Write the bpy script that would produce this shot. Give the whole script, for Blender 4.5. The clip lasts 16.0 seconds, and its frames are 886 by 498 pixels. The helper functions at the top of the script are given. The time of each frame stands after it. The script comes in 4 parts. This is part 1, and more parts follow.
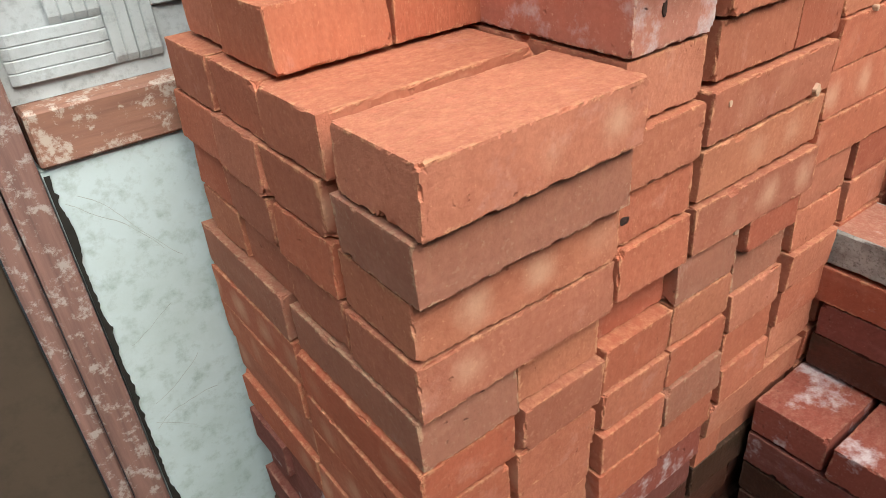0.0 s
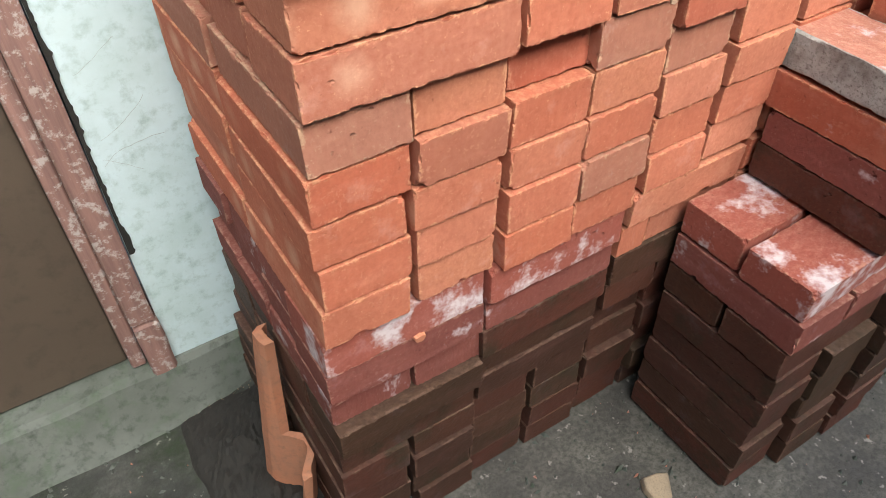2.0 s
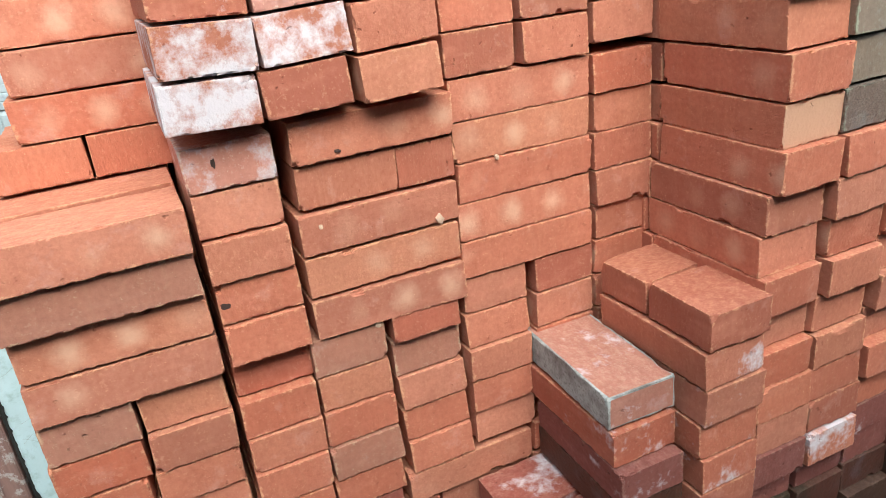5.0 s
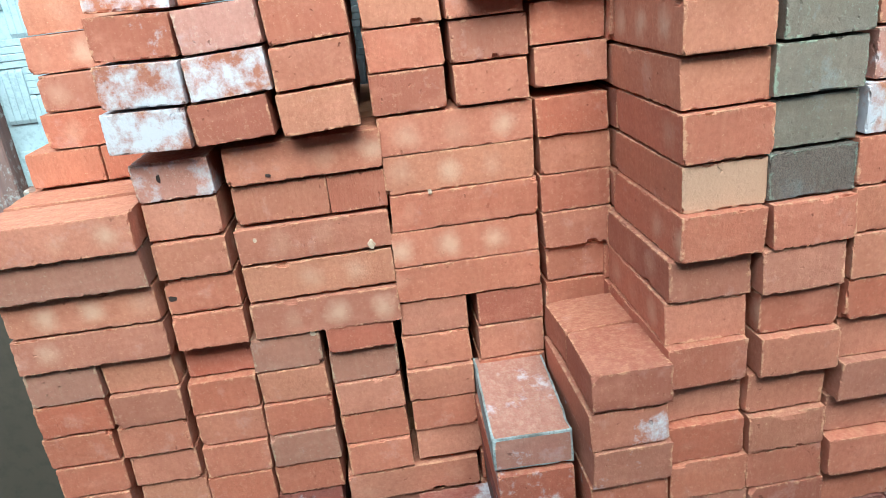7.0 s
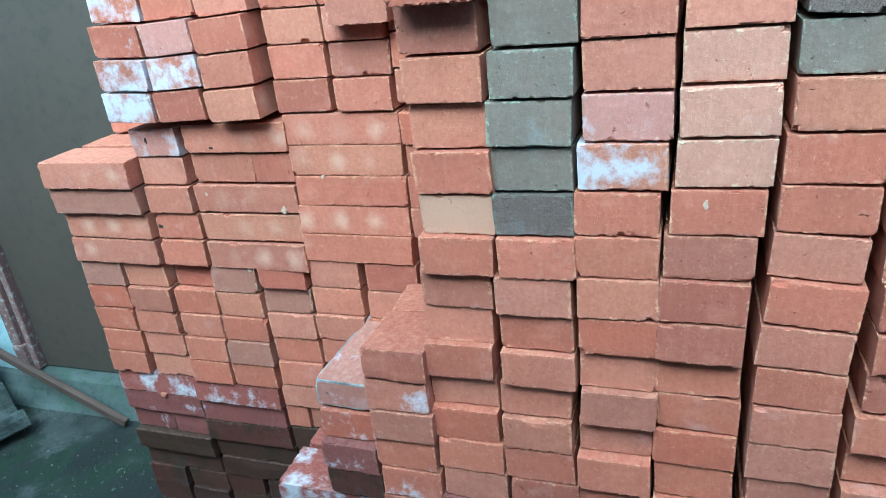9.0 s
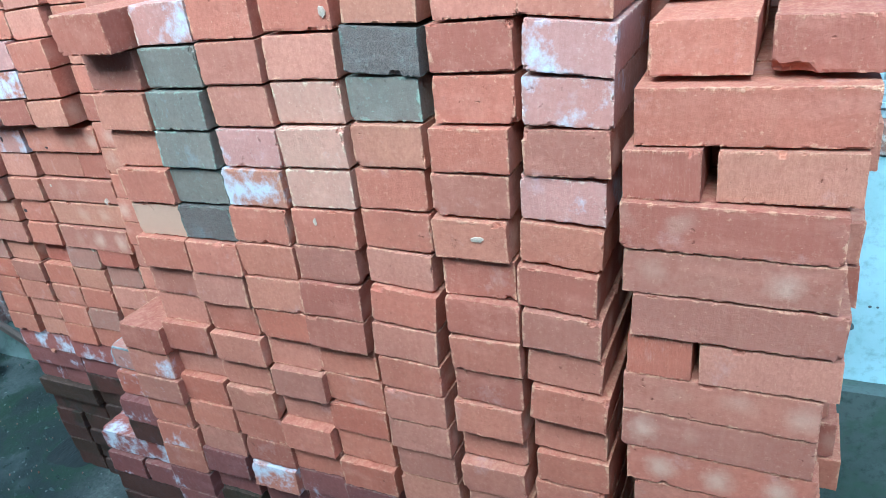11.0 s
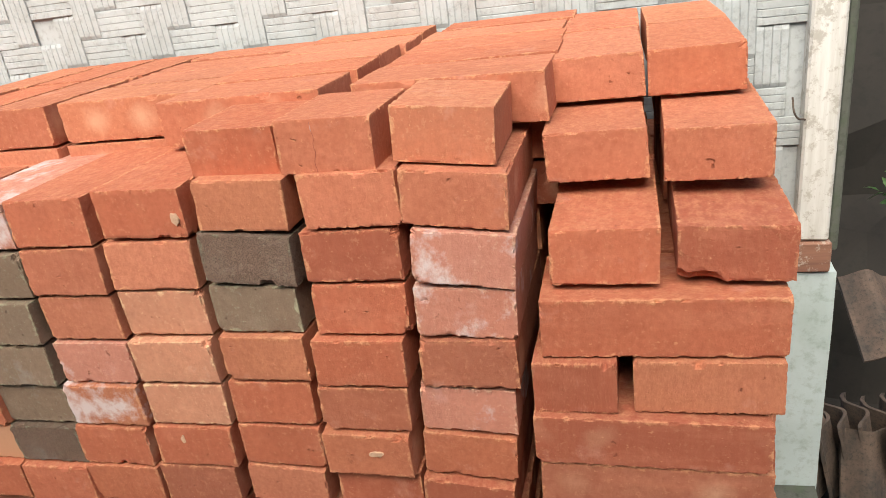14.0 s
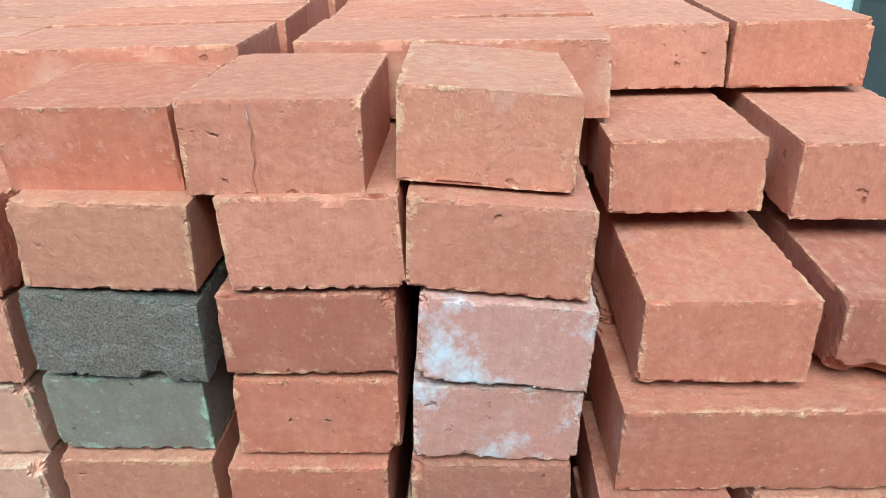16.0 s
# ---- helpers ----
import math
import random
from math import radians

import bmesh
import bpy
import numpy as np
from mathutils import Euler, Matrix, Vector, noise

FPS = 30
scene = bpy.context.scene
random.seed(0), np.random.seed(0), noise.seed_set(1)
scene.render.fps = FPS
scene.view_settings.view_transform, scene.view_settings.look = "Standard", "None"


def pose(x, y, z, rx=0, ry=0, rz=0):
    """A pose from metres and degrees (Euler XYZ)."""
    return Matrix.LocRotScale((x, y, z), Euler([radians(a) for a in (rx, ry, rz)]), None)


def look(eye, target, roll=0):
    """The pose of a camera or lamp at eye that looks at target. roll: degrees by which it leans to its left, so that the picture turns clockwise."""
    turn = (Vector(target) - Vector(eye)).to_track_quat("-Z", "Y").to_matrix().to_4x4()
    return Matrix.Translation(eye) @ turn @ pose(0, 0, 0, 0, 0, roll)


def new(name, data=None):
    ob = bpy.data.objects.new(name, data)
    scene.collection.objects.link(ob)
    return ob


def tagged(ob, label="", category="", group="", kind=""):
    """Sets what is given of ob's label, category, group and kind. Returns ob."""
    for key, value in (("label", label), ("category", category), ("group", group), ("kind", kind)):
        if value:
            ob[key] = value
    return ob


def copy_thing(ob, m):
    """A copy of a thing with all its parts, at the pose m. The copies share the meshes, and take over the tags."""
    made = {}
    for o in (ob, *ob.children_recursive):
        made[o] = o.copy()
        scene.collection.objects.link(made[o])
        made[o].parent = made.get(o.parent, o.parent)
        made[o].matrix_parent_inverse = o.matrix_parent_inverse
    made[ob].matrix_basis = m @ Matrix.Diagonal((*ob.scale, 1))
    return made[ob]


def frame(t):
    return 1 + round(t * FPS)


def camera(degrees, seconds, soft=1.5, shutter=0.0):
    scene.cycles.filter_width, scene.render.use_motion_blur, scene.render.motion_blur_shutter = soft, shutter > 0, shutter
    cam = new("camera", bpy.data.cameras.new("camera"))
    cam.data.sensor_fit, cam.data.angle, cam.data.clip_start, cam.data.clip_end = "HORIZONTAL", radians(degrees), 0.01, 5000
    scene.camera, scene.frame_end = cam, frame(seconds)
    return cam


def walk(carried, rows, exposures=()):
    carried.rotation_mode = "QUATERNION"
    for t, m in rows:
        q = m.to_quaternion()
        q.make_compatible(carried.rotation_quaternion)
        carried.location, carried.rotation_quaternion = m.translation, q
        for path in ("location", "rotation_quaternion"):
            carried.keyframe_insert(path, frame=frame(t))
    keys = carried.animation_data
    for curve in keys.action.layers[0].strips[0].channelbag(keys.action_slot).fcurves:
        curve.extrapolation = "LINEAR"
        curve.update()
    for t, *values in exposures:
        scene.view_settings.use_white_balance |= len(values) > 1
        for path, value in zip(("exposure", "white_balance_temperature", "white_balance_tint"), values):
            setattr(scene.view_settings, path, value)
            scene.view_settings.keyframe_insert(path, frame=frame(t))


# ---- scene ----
cam = camera(63.8, 16.0, soft=0.75)
PATH = [
    (0, -0.1949, -0.331, 1.1073, 58.26, 3.95, -37.51),
    (0.5, -0.1875, -0.3843, 1.0619, 53.5, 2.04, -34.76),
    (1, -0.1743, -0.4204, 1.0436, 51.01, 0.59, -32.31),
    (1.5, -0.1722, -0.4422, 1.0331, 48.01, -0.13, -30.74),
    (2, -0.1536, -0.45, 1.0249, 46.68, 0.34, -32.72),
    (2.5, -0.1284, -0.4494, 1.0282, 46.75, 1.39, -36.05),
    (3, -0.1051, -0.4737, 1.0492, 50.47, 4.27, -37.12),
    (3.5, -0.0829, -0.5458, 1.0894, 56.41, 6.65, -35.27),
    (4, -0.0337, -0.6134, 1.1305, 60.46, 8.07, -36.91),
    (4.2, 0.0131, -0.642, 1.1398, 62.54, 8.4, -35.72),
    (6.3, 0.3835, -0.9837, 1.1765, 68.46, 5.33, -9.2),
    (6.5, 0.416, -0.9856, 1.1755, 68.91, 6.55, -8.42),
    (7, 0.5435, -0.9321, 1.1776, 68.9, 6.29, -6.42),
    (7.5, 0.6943, -0.9233, 1.2062, 67.44, 7.98, -2.89),
    (8, 0.8542, -1.0047, 1.2168, 67.13, 4.56, 9.35),
    (8.2, 0.9141, -1.0273, 1.2149, 66.84, 4.63, 10.67),
    (10.3, 1.6102, -0.9926, 1.3448, 65.95, 6.59, 30.28),
    (10.5, 1.6566, -0.9905, 1.3371, 65.88, 6.46, 27.91),
    (11, 1.7677, -0.9377, 1.3218, 63.73, 6.83, 24.22),
    (11.5, 1.8095, -0.9224, 1.3198, 63.09, 6.62, 21.02),
    (12, 1.8375, -0.9167, 1.3411, 66.57, 7.14, 19.54),
    (12.5, 1.8356, -0.9196, 1.378, 71.64, 7.18, 20.68),
    (13, 1.8189, -0.9207, 1.3889, 70.06, 7.38, 20.02),
    (13.5, 1.787, -0.8851, 1.4224, 69.15, 8.82, 18.92),
    (14, 1.7137, -0.8004, 1.4366, 66.94, 7.32, 12.83),
    (14.5, 1.6354, -0.673, 1.421, 63.66, 4.74, 10.75),
    (15, 1.5777, -0.6018, 1.4165, 63.71, 4.86, 8.2),
    (15.5, 1.5513, -0.5688, 1.4047, 64.62, 4.76, 4.71),
    (16, 1.5483, -0.5537, 1.394, 63.99, 1.61, 2.0),
]
EXPOSURES = [
    (0, 1.17, 6600, 6),
    (0.5, 1.32, 6600, 6),
    (1, 1.39, 6500, 6),
    (2, 1.74, 6350, 6),
    (3, 1.81, 6050, 4),
    (4, 1.55, 6050, 4),
    (4.2, 1.52, 6000, 3),
    (6.3, 1.54, 5350, -12),
    (7, 1.58, 4800, -19),
    (7.5, 1.58, 3850, -28),
    (8, 1.51, 3550, -28),
    (8.2, 1.51, 3550, -28),
    (10.3, 1.66, 5250, -6),
    (10.5, 1.66, 5100, -8),
    (11, 1.60, 3950, -20),
    (11.5, 1.61, 4750, -16),
    (12, 1.30, 6100, 2),
    (12.5, 1.08, 6450, 10),
    (13.5, 0.98, 6900, 10),
    (14.5, 1.01, 7400, 10),
    (15, 1.03, 7000, 10),
    (15.5, 1.07, 4130, -25),
    (16, 1.23, 4480, -23),
]
walk(cam, [(t, pose(x, y, z, rx, ry, rz)) for t, x, y, z, rx, ry, rz in PATH], EXPOSURES)

# ---- light ----
world = bpy.data.worlds.new("sky")
scene.world = world
world.use_nodes = True
wn = world.node_tree.nodes
sky = wn.new("ShaderNodeTexSky")
sky.sky_type = "NISHITA"
sky.sun_disc = False
sky.sun_elevation, sky.sun_rotation = radians(50), radians(175)
sky.air_density, sky.dust_density = 1.0, 4.0
world.node_tree.links.new(sky.outputs[0], wn["Background"].inputs[0])
wn["Background"].inputs[1].default_value = 0.12
sun = new("sun", bpy.data.lights.new("sun", "SUN"))
sun.data.energy, sun.data.angle, sun.data.color = 2.4, radians(55), (1.0, 0.98, 0.95)
sun.matrix_world = look((0.2, -3.0, 3.9), (0.6, 0.2, 0.4))


# ---- materials ----
def nodes_of(name):
    m = bpy.data.materials.new(name)
    m.use_nodes = True
    t = m.node_tree
    return m, t, t.nodes["Principled BSDF"]


def node(t, kind, **settings):
    n = t.nodes.new(kind)
    for key, value in settings.items():
        if key == "operation":
            n.operation = value
        elif key == "blend_type":
            n.blend_type = value
        elif key == "data_type":
            n.data_type = value
        elif key == "feature":
            n.feature = value
        else:
            n.inputs[key.replace("_", " ")].default_value = value
    return n


def put(t, source, socket):
    """Link a node's first output (or a given output) or set a value."""
    if isinstance(source, (int, float)):
        socket.default_value = source
    elif isinstance(source, tuple):
        socket.default_value = (*source, 1.0) if len(source) == 3 else source
    else:
        t.links.new(source.outputs[0] if isinstance(source, bpy.types.Node) else source, socket)


def coords(t, jitter=True, scale=(1, 1, 1)):
    """Object coordinates, shifted by the object's own random number."""
    tc = node(t, "ShaderNodeTexCoord")
    mp = node(t, "ShaderNodeMapping")
    mp.inputs["Scale"].default_value = scale
    t.links.new(tc.outputs["Object"], mp.inputs["Vector"])
    if jitter:
        info = node(t, "ShaderNodeObjectInfo")
        mul = node(t, "ShaderNodeVectorMath", operation="SCALE")
        mul.inputs[0].default_value = (17.0, 31.0, 47.0)
        t.links.new(info.outputs["Random"], mul.inputs["Scale"])
        t.links.new(mul.outputs[0], mp.inputs["Location"])
    return mp


def noise_tex(t, vec, scale, detail=4.0, rough=0.6):
    n = node(t, "ShaderNodeTexNoise", Scale=scale, Detail=detail, Roughness=rough)
    t.links.new(vec.outputs[0], n.inputs["Vector"])
    return n


def ramp(t, source, lo, hi, a=0.0, b=1.0):
    r = node(t, "ShaderNodeMapRange")
    put(t, source, r.inputs["Value"])
    r.inputs["From Min"].default_value, r.inputs["From Max"].default_value = lo, hi
    r.inputs["To Min"].default_value, r.inputs["To Max"].default_value = a, b
    return r


def mix(t, fac, a, b, how="MIX"):
    m = node(t, "ShaderNodeMix", data_type="RGBA", blend_type=how)
    put(t, fac, m.inputs[0])
    put(t, a, m.inputs[6])
    put(t, b, m.inputs[7])
    return m.outputs[2]


def times(t, a, b):
    m = node(t, "ShaderNodeMath", operation="MULTIPLY")
    put(t, a, m.inputs[0])
    put(t, b, m.inputs[1])
    return m


def bump(t, bsdf, height, strength=0.4, distance=0.002):
    b = node(t, "ShaderNodeBump", Strength=strength, Distance=distance)
    put(t, height, b.inputs["Height"])
    t.links.new(b.outputs[0], bsdf.inputs["Normal"])


def brick_material(name, tones, flash=0.0, white=0.0, moss=0.0, grain=1.0, ends=None, speck=0.0):
    """Fired clay: two or three tones shared out by each brick's random number, mottling, pale kiln marks, pale chips, lime bloom, moss."""
    m, t, bsdf = nodes_of(name)
    vec = coords(t)
    info = node(t, "ShaderNodeObjectInfo")
    cr = node(t, "ShaderNodeValToRGB")
    el = cr.color_ramp.elements
    el[0].color, el[1].color = (*tones[0], 1), (*tones[-1], 1)
    for i, c in enumerate(tones[1:-1]):
        e = el.new((i + 1) / (len(tones) - 1))
        e.color = (*c, 1)
    t.links.new(info.outputs["Random"], cr.inputs[0])
    big = noise_tex(t, vec, 9.0, 3.0)
    fine = noise_tex(t, vec, 160.0, 5.0, 0.7)
    mid = noise_tex(t, vec, 38.0, 4.0, 0.65)
    lo, hi = tones[0], tones[-1]
    col = mix(t, ramp(t, big, 0.38, 0.68, 0.0, 0.32), cr.outputs[0], (lo[0] * 0.70, lo[1] * 0.86, lo[2] * 0.95))
    smear = noise_tex(t, coords(t, True, (0.35, 1.0, 2.2)), 16.0, 5.0, 0.6)
    col = mix(t, ramp(t, smear, 0.52, 0.72, 0.0, 0.45), col, (min(1, hi[0] * 1.12 + 0.03), min(1, hi[1] * 1.25 + 0.03), min(1, hi[2] * 1.3 + 0.03)))
    col = mix(t, ramp(t, mid, 0.45, 0.7, 0.0, 0.22), col, tuple(c * 0.72 for c in lo))
    col = mix(t, ramp(t, fine, 0.36, 0.68, 0.0, 0.42), col, tuple(c * 0.66 for c in lo))
    # lilac bloom, fine pale grit, small dark flecks
    bloom = noise_tex(t, vec, 13.0, 5.0, 0.7)
    col = mix(t, ramp(t, bloom, 0.60, 0.72, 0.0, 0.4), col, (min(1, hi[0] * 1.05 + 0.05), min(1, hi[1] * 1.5 + 0.08), min(1, hi[2] * 1.8 + 0.10)))
    grit = noise_tex(t, vec, 210.0, 3.0, 0.6)
    crumbs = times(t, ramp(t, grit, 0.58, 0.64), ramp(t, mid, 0.44, 0.56))
    col = mix(t, times(t, crumbs, 0.22), col, (min(1, hi[0] * 1.2 + 0.05), min(1, hi[1] * 1.7 + 0.06), min(1, hi[2] * 1.8 + 0.04)))
    fleck = noise_tex(t, vec, 95.0, 2.0, 0.5)
    pits = times(t, ramp(t, fleck, 0.31, 0.25), ramp(t, big, 0.45, 0.6))
    col = mix(t, times(t, pits, 0.6), col, tuple(c * 0.4 for c in lo))
    # crumbly pale arrises, streaked beds
    oc, size = node(t, "ShaderNodeTexCoord"), node(t, "ShaderNodeSeparateXYZ")
    t.links.new(oc.outputs["Object"], size.inputs[0])
    gaps = []
    for axis, half in enumerate((0.1045, 0.0495, 0.0265)):
        ab = node(t, "ShaderNodeMath", operation="ABSOLUTE")
        put(t, size.outputs[axis], ab.inputs[0])
        gap = node(t, "ShaderNodeMath", operation="SUBTRACT")
        gap.inputs[0].default_value = half
        put(t, ab, gap.inputs[1])
        gaps.append(gap)
    pairs = []
    for i, j in ((0, 1), (1, 2), (0, 2)):
        mx = node(t, "ShaderNodeMath", operation="MAXIMUM")
        put(t, gaps[i], mx.inputs[0])
        put(t, gaps[j], mx.inputs[1])
        pairs.append(mx)
    near = pairs[0]
    for other in pairs[1:]:
        mn = node(t, "ShaderNodeMath", operation="MINIMUM")
        put(t, near, mn.inputs[0])
        put(t, other, mn.inputs[1])
        near = mn
    crust = noise_tex(t, vec, 75.0, 5.0, 0.75)
    ragged = node(t, "ShaderNodeMath", operation="MULTIPLY_ADD")
    put(t, crust, ragged.inputs[0])
    ragged.inputs[1].default_value = 0.026
    put(t, near, ragged.inputs[2])
    worn = ramp(t, ragged, 0.0145, 0.0110)
    tan = (min(1, hi[0] * 1.2 + 0.04), min(1, hi[1] * 1.75 + 0.04), min(1, hi[2] * 1.65 + 0.03))
    col = mix(t, times(t, worn, 0.8), col, tan)
    bn, bz = node(t, "ShaderNodeSeparateXYZ"), node(t, "ShaderNodeMath", operation="ABSOLUTE")
    t.links.new(oc.outputs["Normal"], bn.inputs[0])
    put(t, bn.outputs[2], bz.inputs[0])
    streak = noise_tex(t, coords(t, True, (0.7, 1.0, 1.0)), 95.0, 7.0, 0.85)
    bed = times(t, ramp(t, bz, 0.5, 0.9), ramp(t, streak, 0.46, 0.62))
    col = mix(t, times(t, bed, 0.40), col, tan)
    scar = times(t, ramp(t, bz, 0.5, 0.9), ramp(t, streak, 0.42, 0.30))
    col = mix(t, times(t, scar, 0.6), col, tuple(c * 0.45 for c in lo))
    pimple = noise_tex(t, vec, 240.0, 3.0, 0.6)
    col = mix(t, ramp(t, pimple, 0.67, 0.72, 0.0, 0.5), col, tan)
    # drag marks of the cutting wire
    drag = noise_tex(t, coords(t, True, (1.0, 1.0, 0.10)), 120.0, 4.0, 0.6)
    col = mix(t, ramp(t, drag, 0.50, 0.70, 0.0, 0.07), col, tan)
    col = mix(t, ramp(t, drag, 0.46, 0.30, 0.0, 0.08), col, tuple(c * 0.62 for c in lo))
    if speck:
        dots = noise_tex(t, vec, 800.0, 4.0, 0.7)
        col = mix(t, ramp(t, dots, 0.50, 0.44, 0.0, speck), col, tuple(c * 0.18 for c in lo))
        col = mix(t, ramp(t, dots, 0.60, 0.66, 0.0, speck * 0.5), col, (0.30, 0.28, 0.22))
    if ends:
        tcn, norx = node(t, "ShaderNodeTexCoord"), node(t, "ShaderNodeSeparateXYZ")
        t.links.new(tcn.outputs["Normal"], norx.inputs[0])
        ax = node(t, "ShaderNodeMath", operation="ABSOLUTE")
        put(t, norx.outputs[0], ax.inputs[0])
        col = mix(t, ramp(t, ax, 0.6, 0.9, 0.0, 0.85), col, ends)
    if flash:
        # soft pale kiln marks in a row along the long sides
        tc = node(t, "ShaderNodeTexCoord")
        sep, nor = node(t, "ShaderNodeSeparateXYZ"), node(t, "ShaderNodeSeparateXYZ")
        t.links.new(tc.outputs["Object"], sep.inputs[0])
        t.links.new(tc.outputs["Normal"], nor.inputs[0])
        along = node(t, "ShaderNodeMath", operation="MULTIPLY_ADD")
        t.links.new(sep.outputs[0], along.inputs[0])
        along.inputs[1].default_value = 15.0
        t.links.new(info.outputs["Random"], along.inputs[2])
        fr = node(t, "ShaderNodeMath", operation="FRACT")
        put(t, along, fr.inputs[0])
        dx = ramp(t, fr, 0.0, 1.0, -0.033, 0.033)
        dx2, dz2 = times(t, dx, dx), times(t, sep.outputs[2], sep.outputs[2])
        add2 = node(t, "ShaderNodeMath", operation="ADD")
        put(t, dx2, add2.inputs[0])
        put(t, dz2, add2.inputs[1])
        root = node(t, "ShaderNodeMath", operation="SQRT")
        put(t, add2, root.inputs[0])
        wob = node(t, "ShaderNodeMath", operation="MULTIPLY_ADD")
        put(t, mid, wob.inputs[0])
        wob.inputs[1].default_value = 0.03
        put(t, root, wob.inputs[2])
        side = node(t, "ShaderNodeMath", operation="ABSOLUTE")
        put(t, nor.outputs[1], side.inputs[0])
        pale = times(t, times(t, ramp(t, wob, 0.038, 0.018), side), ramp(t, noise_tex(t, vec, 5.0, 1.0), 0.46, 0.58))
        col = mix(t, times(t, pale, flash), col, (0.66, 0.40, 0.27))
    if white:
        lime = noise_tex(t, vec, 11.0, 7.0, 0.7)
        edge = 0.625 - 0.22 * white
        col = mix(t, ramp(t, lime, edge, edge + 0.11, 0.0, 0.86), col, (0.66, 0.60, 0.61))
    if moss:
        grow = noise_tex(t, vec, 7.0, 6.0, 0.75)
        col = mix(t, ramp(t, grow, 0.62 - 0.2 * moss, 0.75 - 0.2 * moss, 0.0, 0.7), col, (0.020, 0.022, 0.010))
    t.links.new(col, bsdf.inputs["Base Color"])
    bsdf.inputs["Roughness"].default_value = 0.62 if moss else 0.9
    bsdf.inputs["Specular IOR Level"].default_value = 0.35 if moss else 0.2
    high = node(t, "ShaderNodeMath", operation="ADD")
    put(t, times(t, fine, 0.6), high.inputs[0])
    put(t, mid, high.inputs[1])
    high2 = node(t, "ShaderNodeMath", operation="SUBTRACT")
    put(t, high, high2.inputs[0])
    put(t, times(t, pits, 0.8), high2.inputs[1])
    high3 = node(t, "ShaderNodeMath", operation="ADD")
    put(t, high2, high3.inputs[0])
    rough_bits = node(t, "ShaderNodeMath", operation="MULTIPLY_ADD")
    put(t, pimple, rough_bits.inputs[0])
    rough_bits.inputs[1].default_value = 0.25
    put(t, times(t, times(t, worn, crust), 0.9), rough_bits.inputs[2])
    streaks = node(t, "ShaderNodeMath", operation="MULTIPLY_ADD")
    put(t, bed, streaks.inputs[0])
    streaks.inputs[1].default_value = 0.25
    put(t, rough_bits, streaks.inputs[2])
    put(t, streaks, high3.inputs[1])
    bump(t, bsdf, high3, 0.9 * grain, 0.0018)
    return m


RED = ((0.46, 0.132, 0.073), (0.55, 0.200, 0.118), (0.37, 0.142, 0.091), (0.58, 0.236, 0.147), (0.49, 0.138, 0.076), (0.55, 0.226, 0.130), (0.35, 0.108, 0.068), (0.52, 0.168, 0.095))
MAT = {
    "r": brick_material("brick_red", RED, flash=0.62),
    "o": brick_material("brick_peach", ((0.60, 0.265, 0.168), (0.63, 0.30, 0.195)), flash=0.3),
    "y": brick_material("brick_buff", RED, ends=(0.57, 0.325, 0.205)),
    "g": brick_material("brick_olive_grey", ((0.245, 0.172, 0.122), (0.275, 0.195, 0.142)), speck=0.14),
    "k": brick_material("brick_black_flecked", ((0.205, 0.138, 0.106), (0.230, 0.155, 0.120)), grain=1.8, speck=0.5),
    "w": brick_material("brick_limed", RED, white=0.80),
    "p": brick_material("brick_pink_bloom", ((0.56, 0.23, 0.16), (0.58, 0.26, 0.20)), white=0.36),
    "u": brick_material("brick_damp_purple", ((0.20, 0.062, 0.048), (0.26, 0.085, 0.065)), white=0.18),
    "b": brick_material("brick_brown_red", ((0.37, 0.150, 0.096), (0.40, 0.168, 0.110))),
    "e": brick_material("brick_deep_red", ((0.42, 0.118, 0.068), (0.45, 0.132, 0.078))),
    "c": brick_material("brick_bright_orange", ((0.55, 0.195, 0.112), (0.57, 0.21, 0.122))),
    "n": brick_material("brick_red_plain", RED),
    "v": brick_material("brick_damp_whitened", ((0.30, 0.085, 0.06), (0.34, 0.10, 0.07)), white=0.52),
    "l": brick_material("brick_lime_smeared", ((0.42, 0.12, 0.07), (0.46, 0.14, 0.08)), white=0.35),
    "s": brick_material("brick_white_streaked", RED, white=0.22),
    "m": brick_material("brick_old_pale", ((0.42, 0.17, 0.12), (0.46, 0.2, 0.14)), white=0.3),
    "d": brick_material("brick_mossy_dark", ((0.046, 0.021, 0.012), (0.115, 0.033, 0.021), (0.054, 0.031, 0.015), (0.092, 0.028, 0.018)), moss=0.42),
}


def plaster(name, base, dirt, speck=0.5, scale=5.0, rough=0.85, moss=None):
    m, t, bsdf = nodes_of(name)
    vec = coords(t, False)
    a = noise_tex(t, vec, scale, 6.0, 0.65)
    b = noise_tex(t, vec, scale * 9, 5.0, 0.7)
    col = mix(t, ramp(t, a, 0.42, 0.68, 0.0, speck), base, dirt)
    col = mix(t, ramp(t, b, 0.5, 0.7, 0.0, speck), col, tuple(c * 0.75 for c in dirt))
    if moss:
        col = mix(t, ramp(t, noise_tex(t, vec, scale * 2.3, 6.0, 0.75), 0.5, 0.62, 0.0, 0.75), col, moss)
    t.links.new(col, bsdf.inputs["Base Color"])
    bsdf.inputs["Roughness"].default_value = rough
    add = node(t, "ShaderNodeMath", operation="ADD")
    put(t, a, add.inputs[0])
    put(t, times(t, b, 0.4), add.inputs[1])
    bump(t, bsdf, add, 0.5, 0.004)
    return m


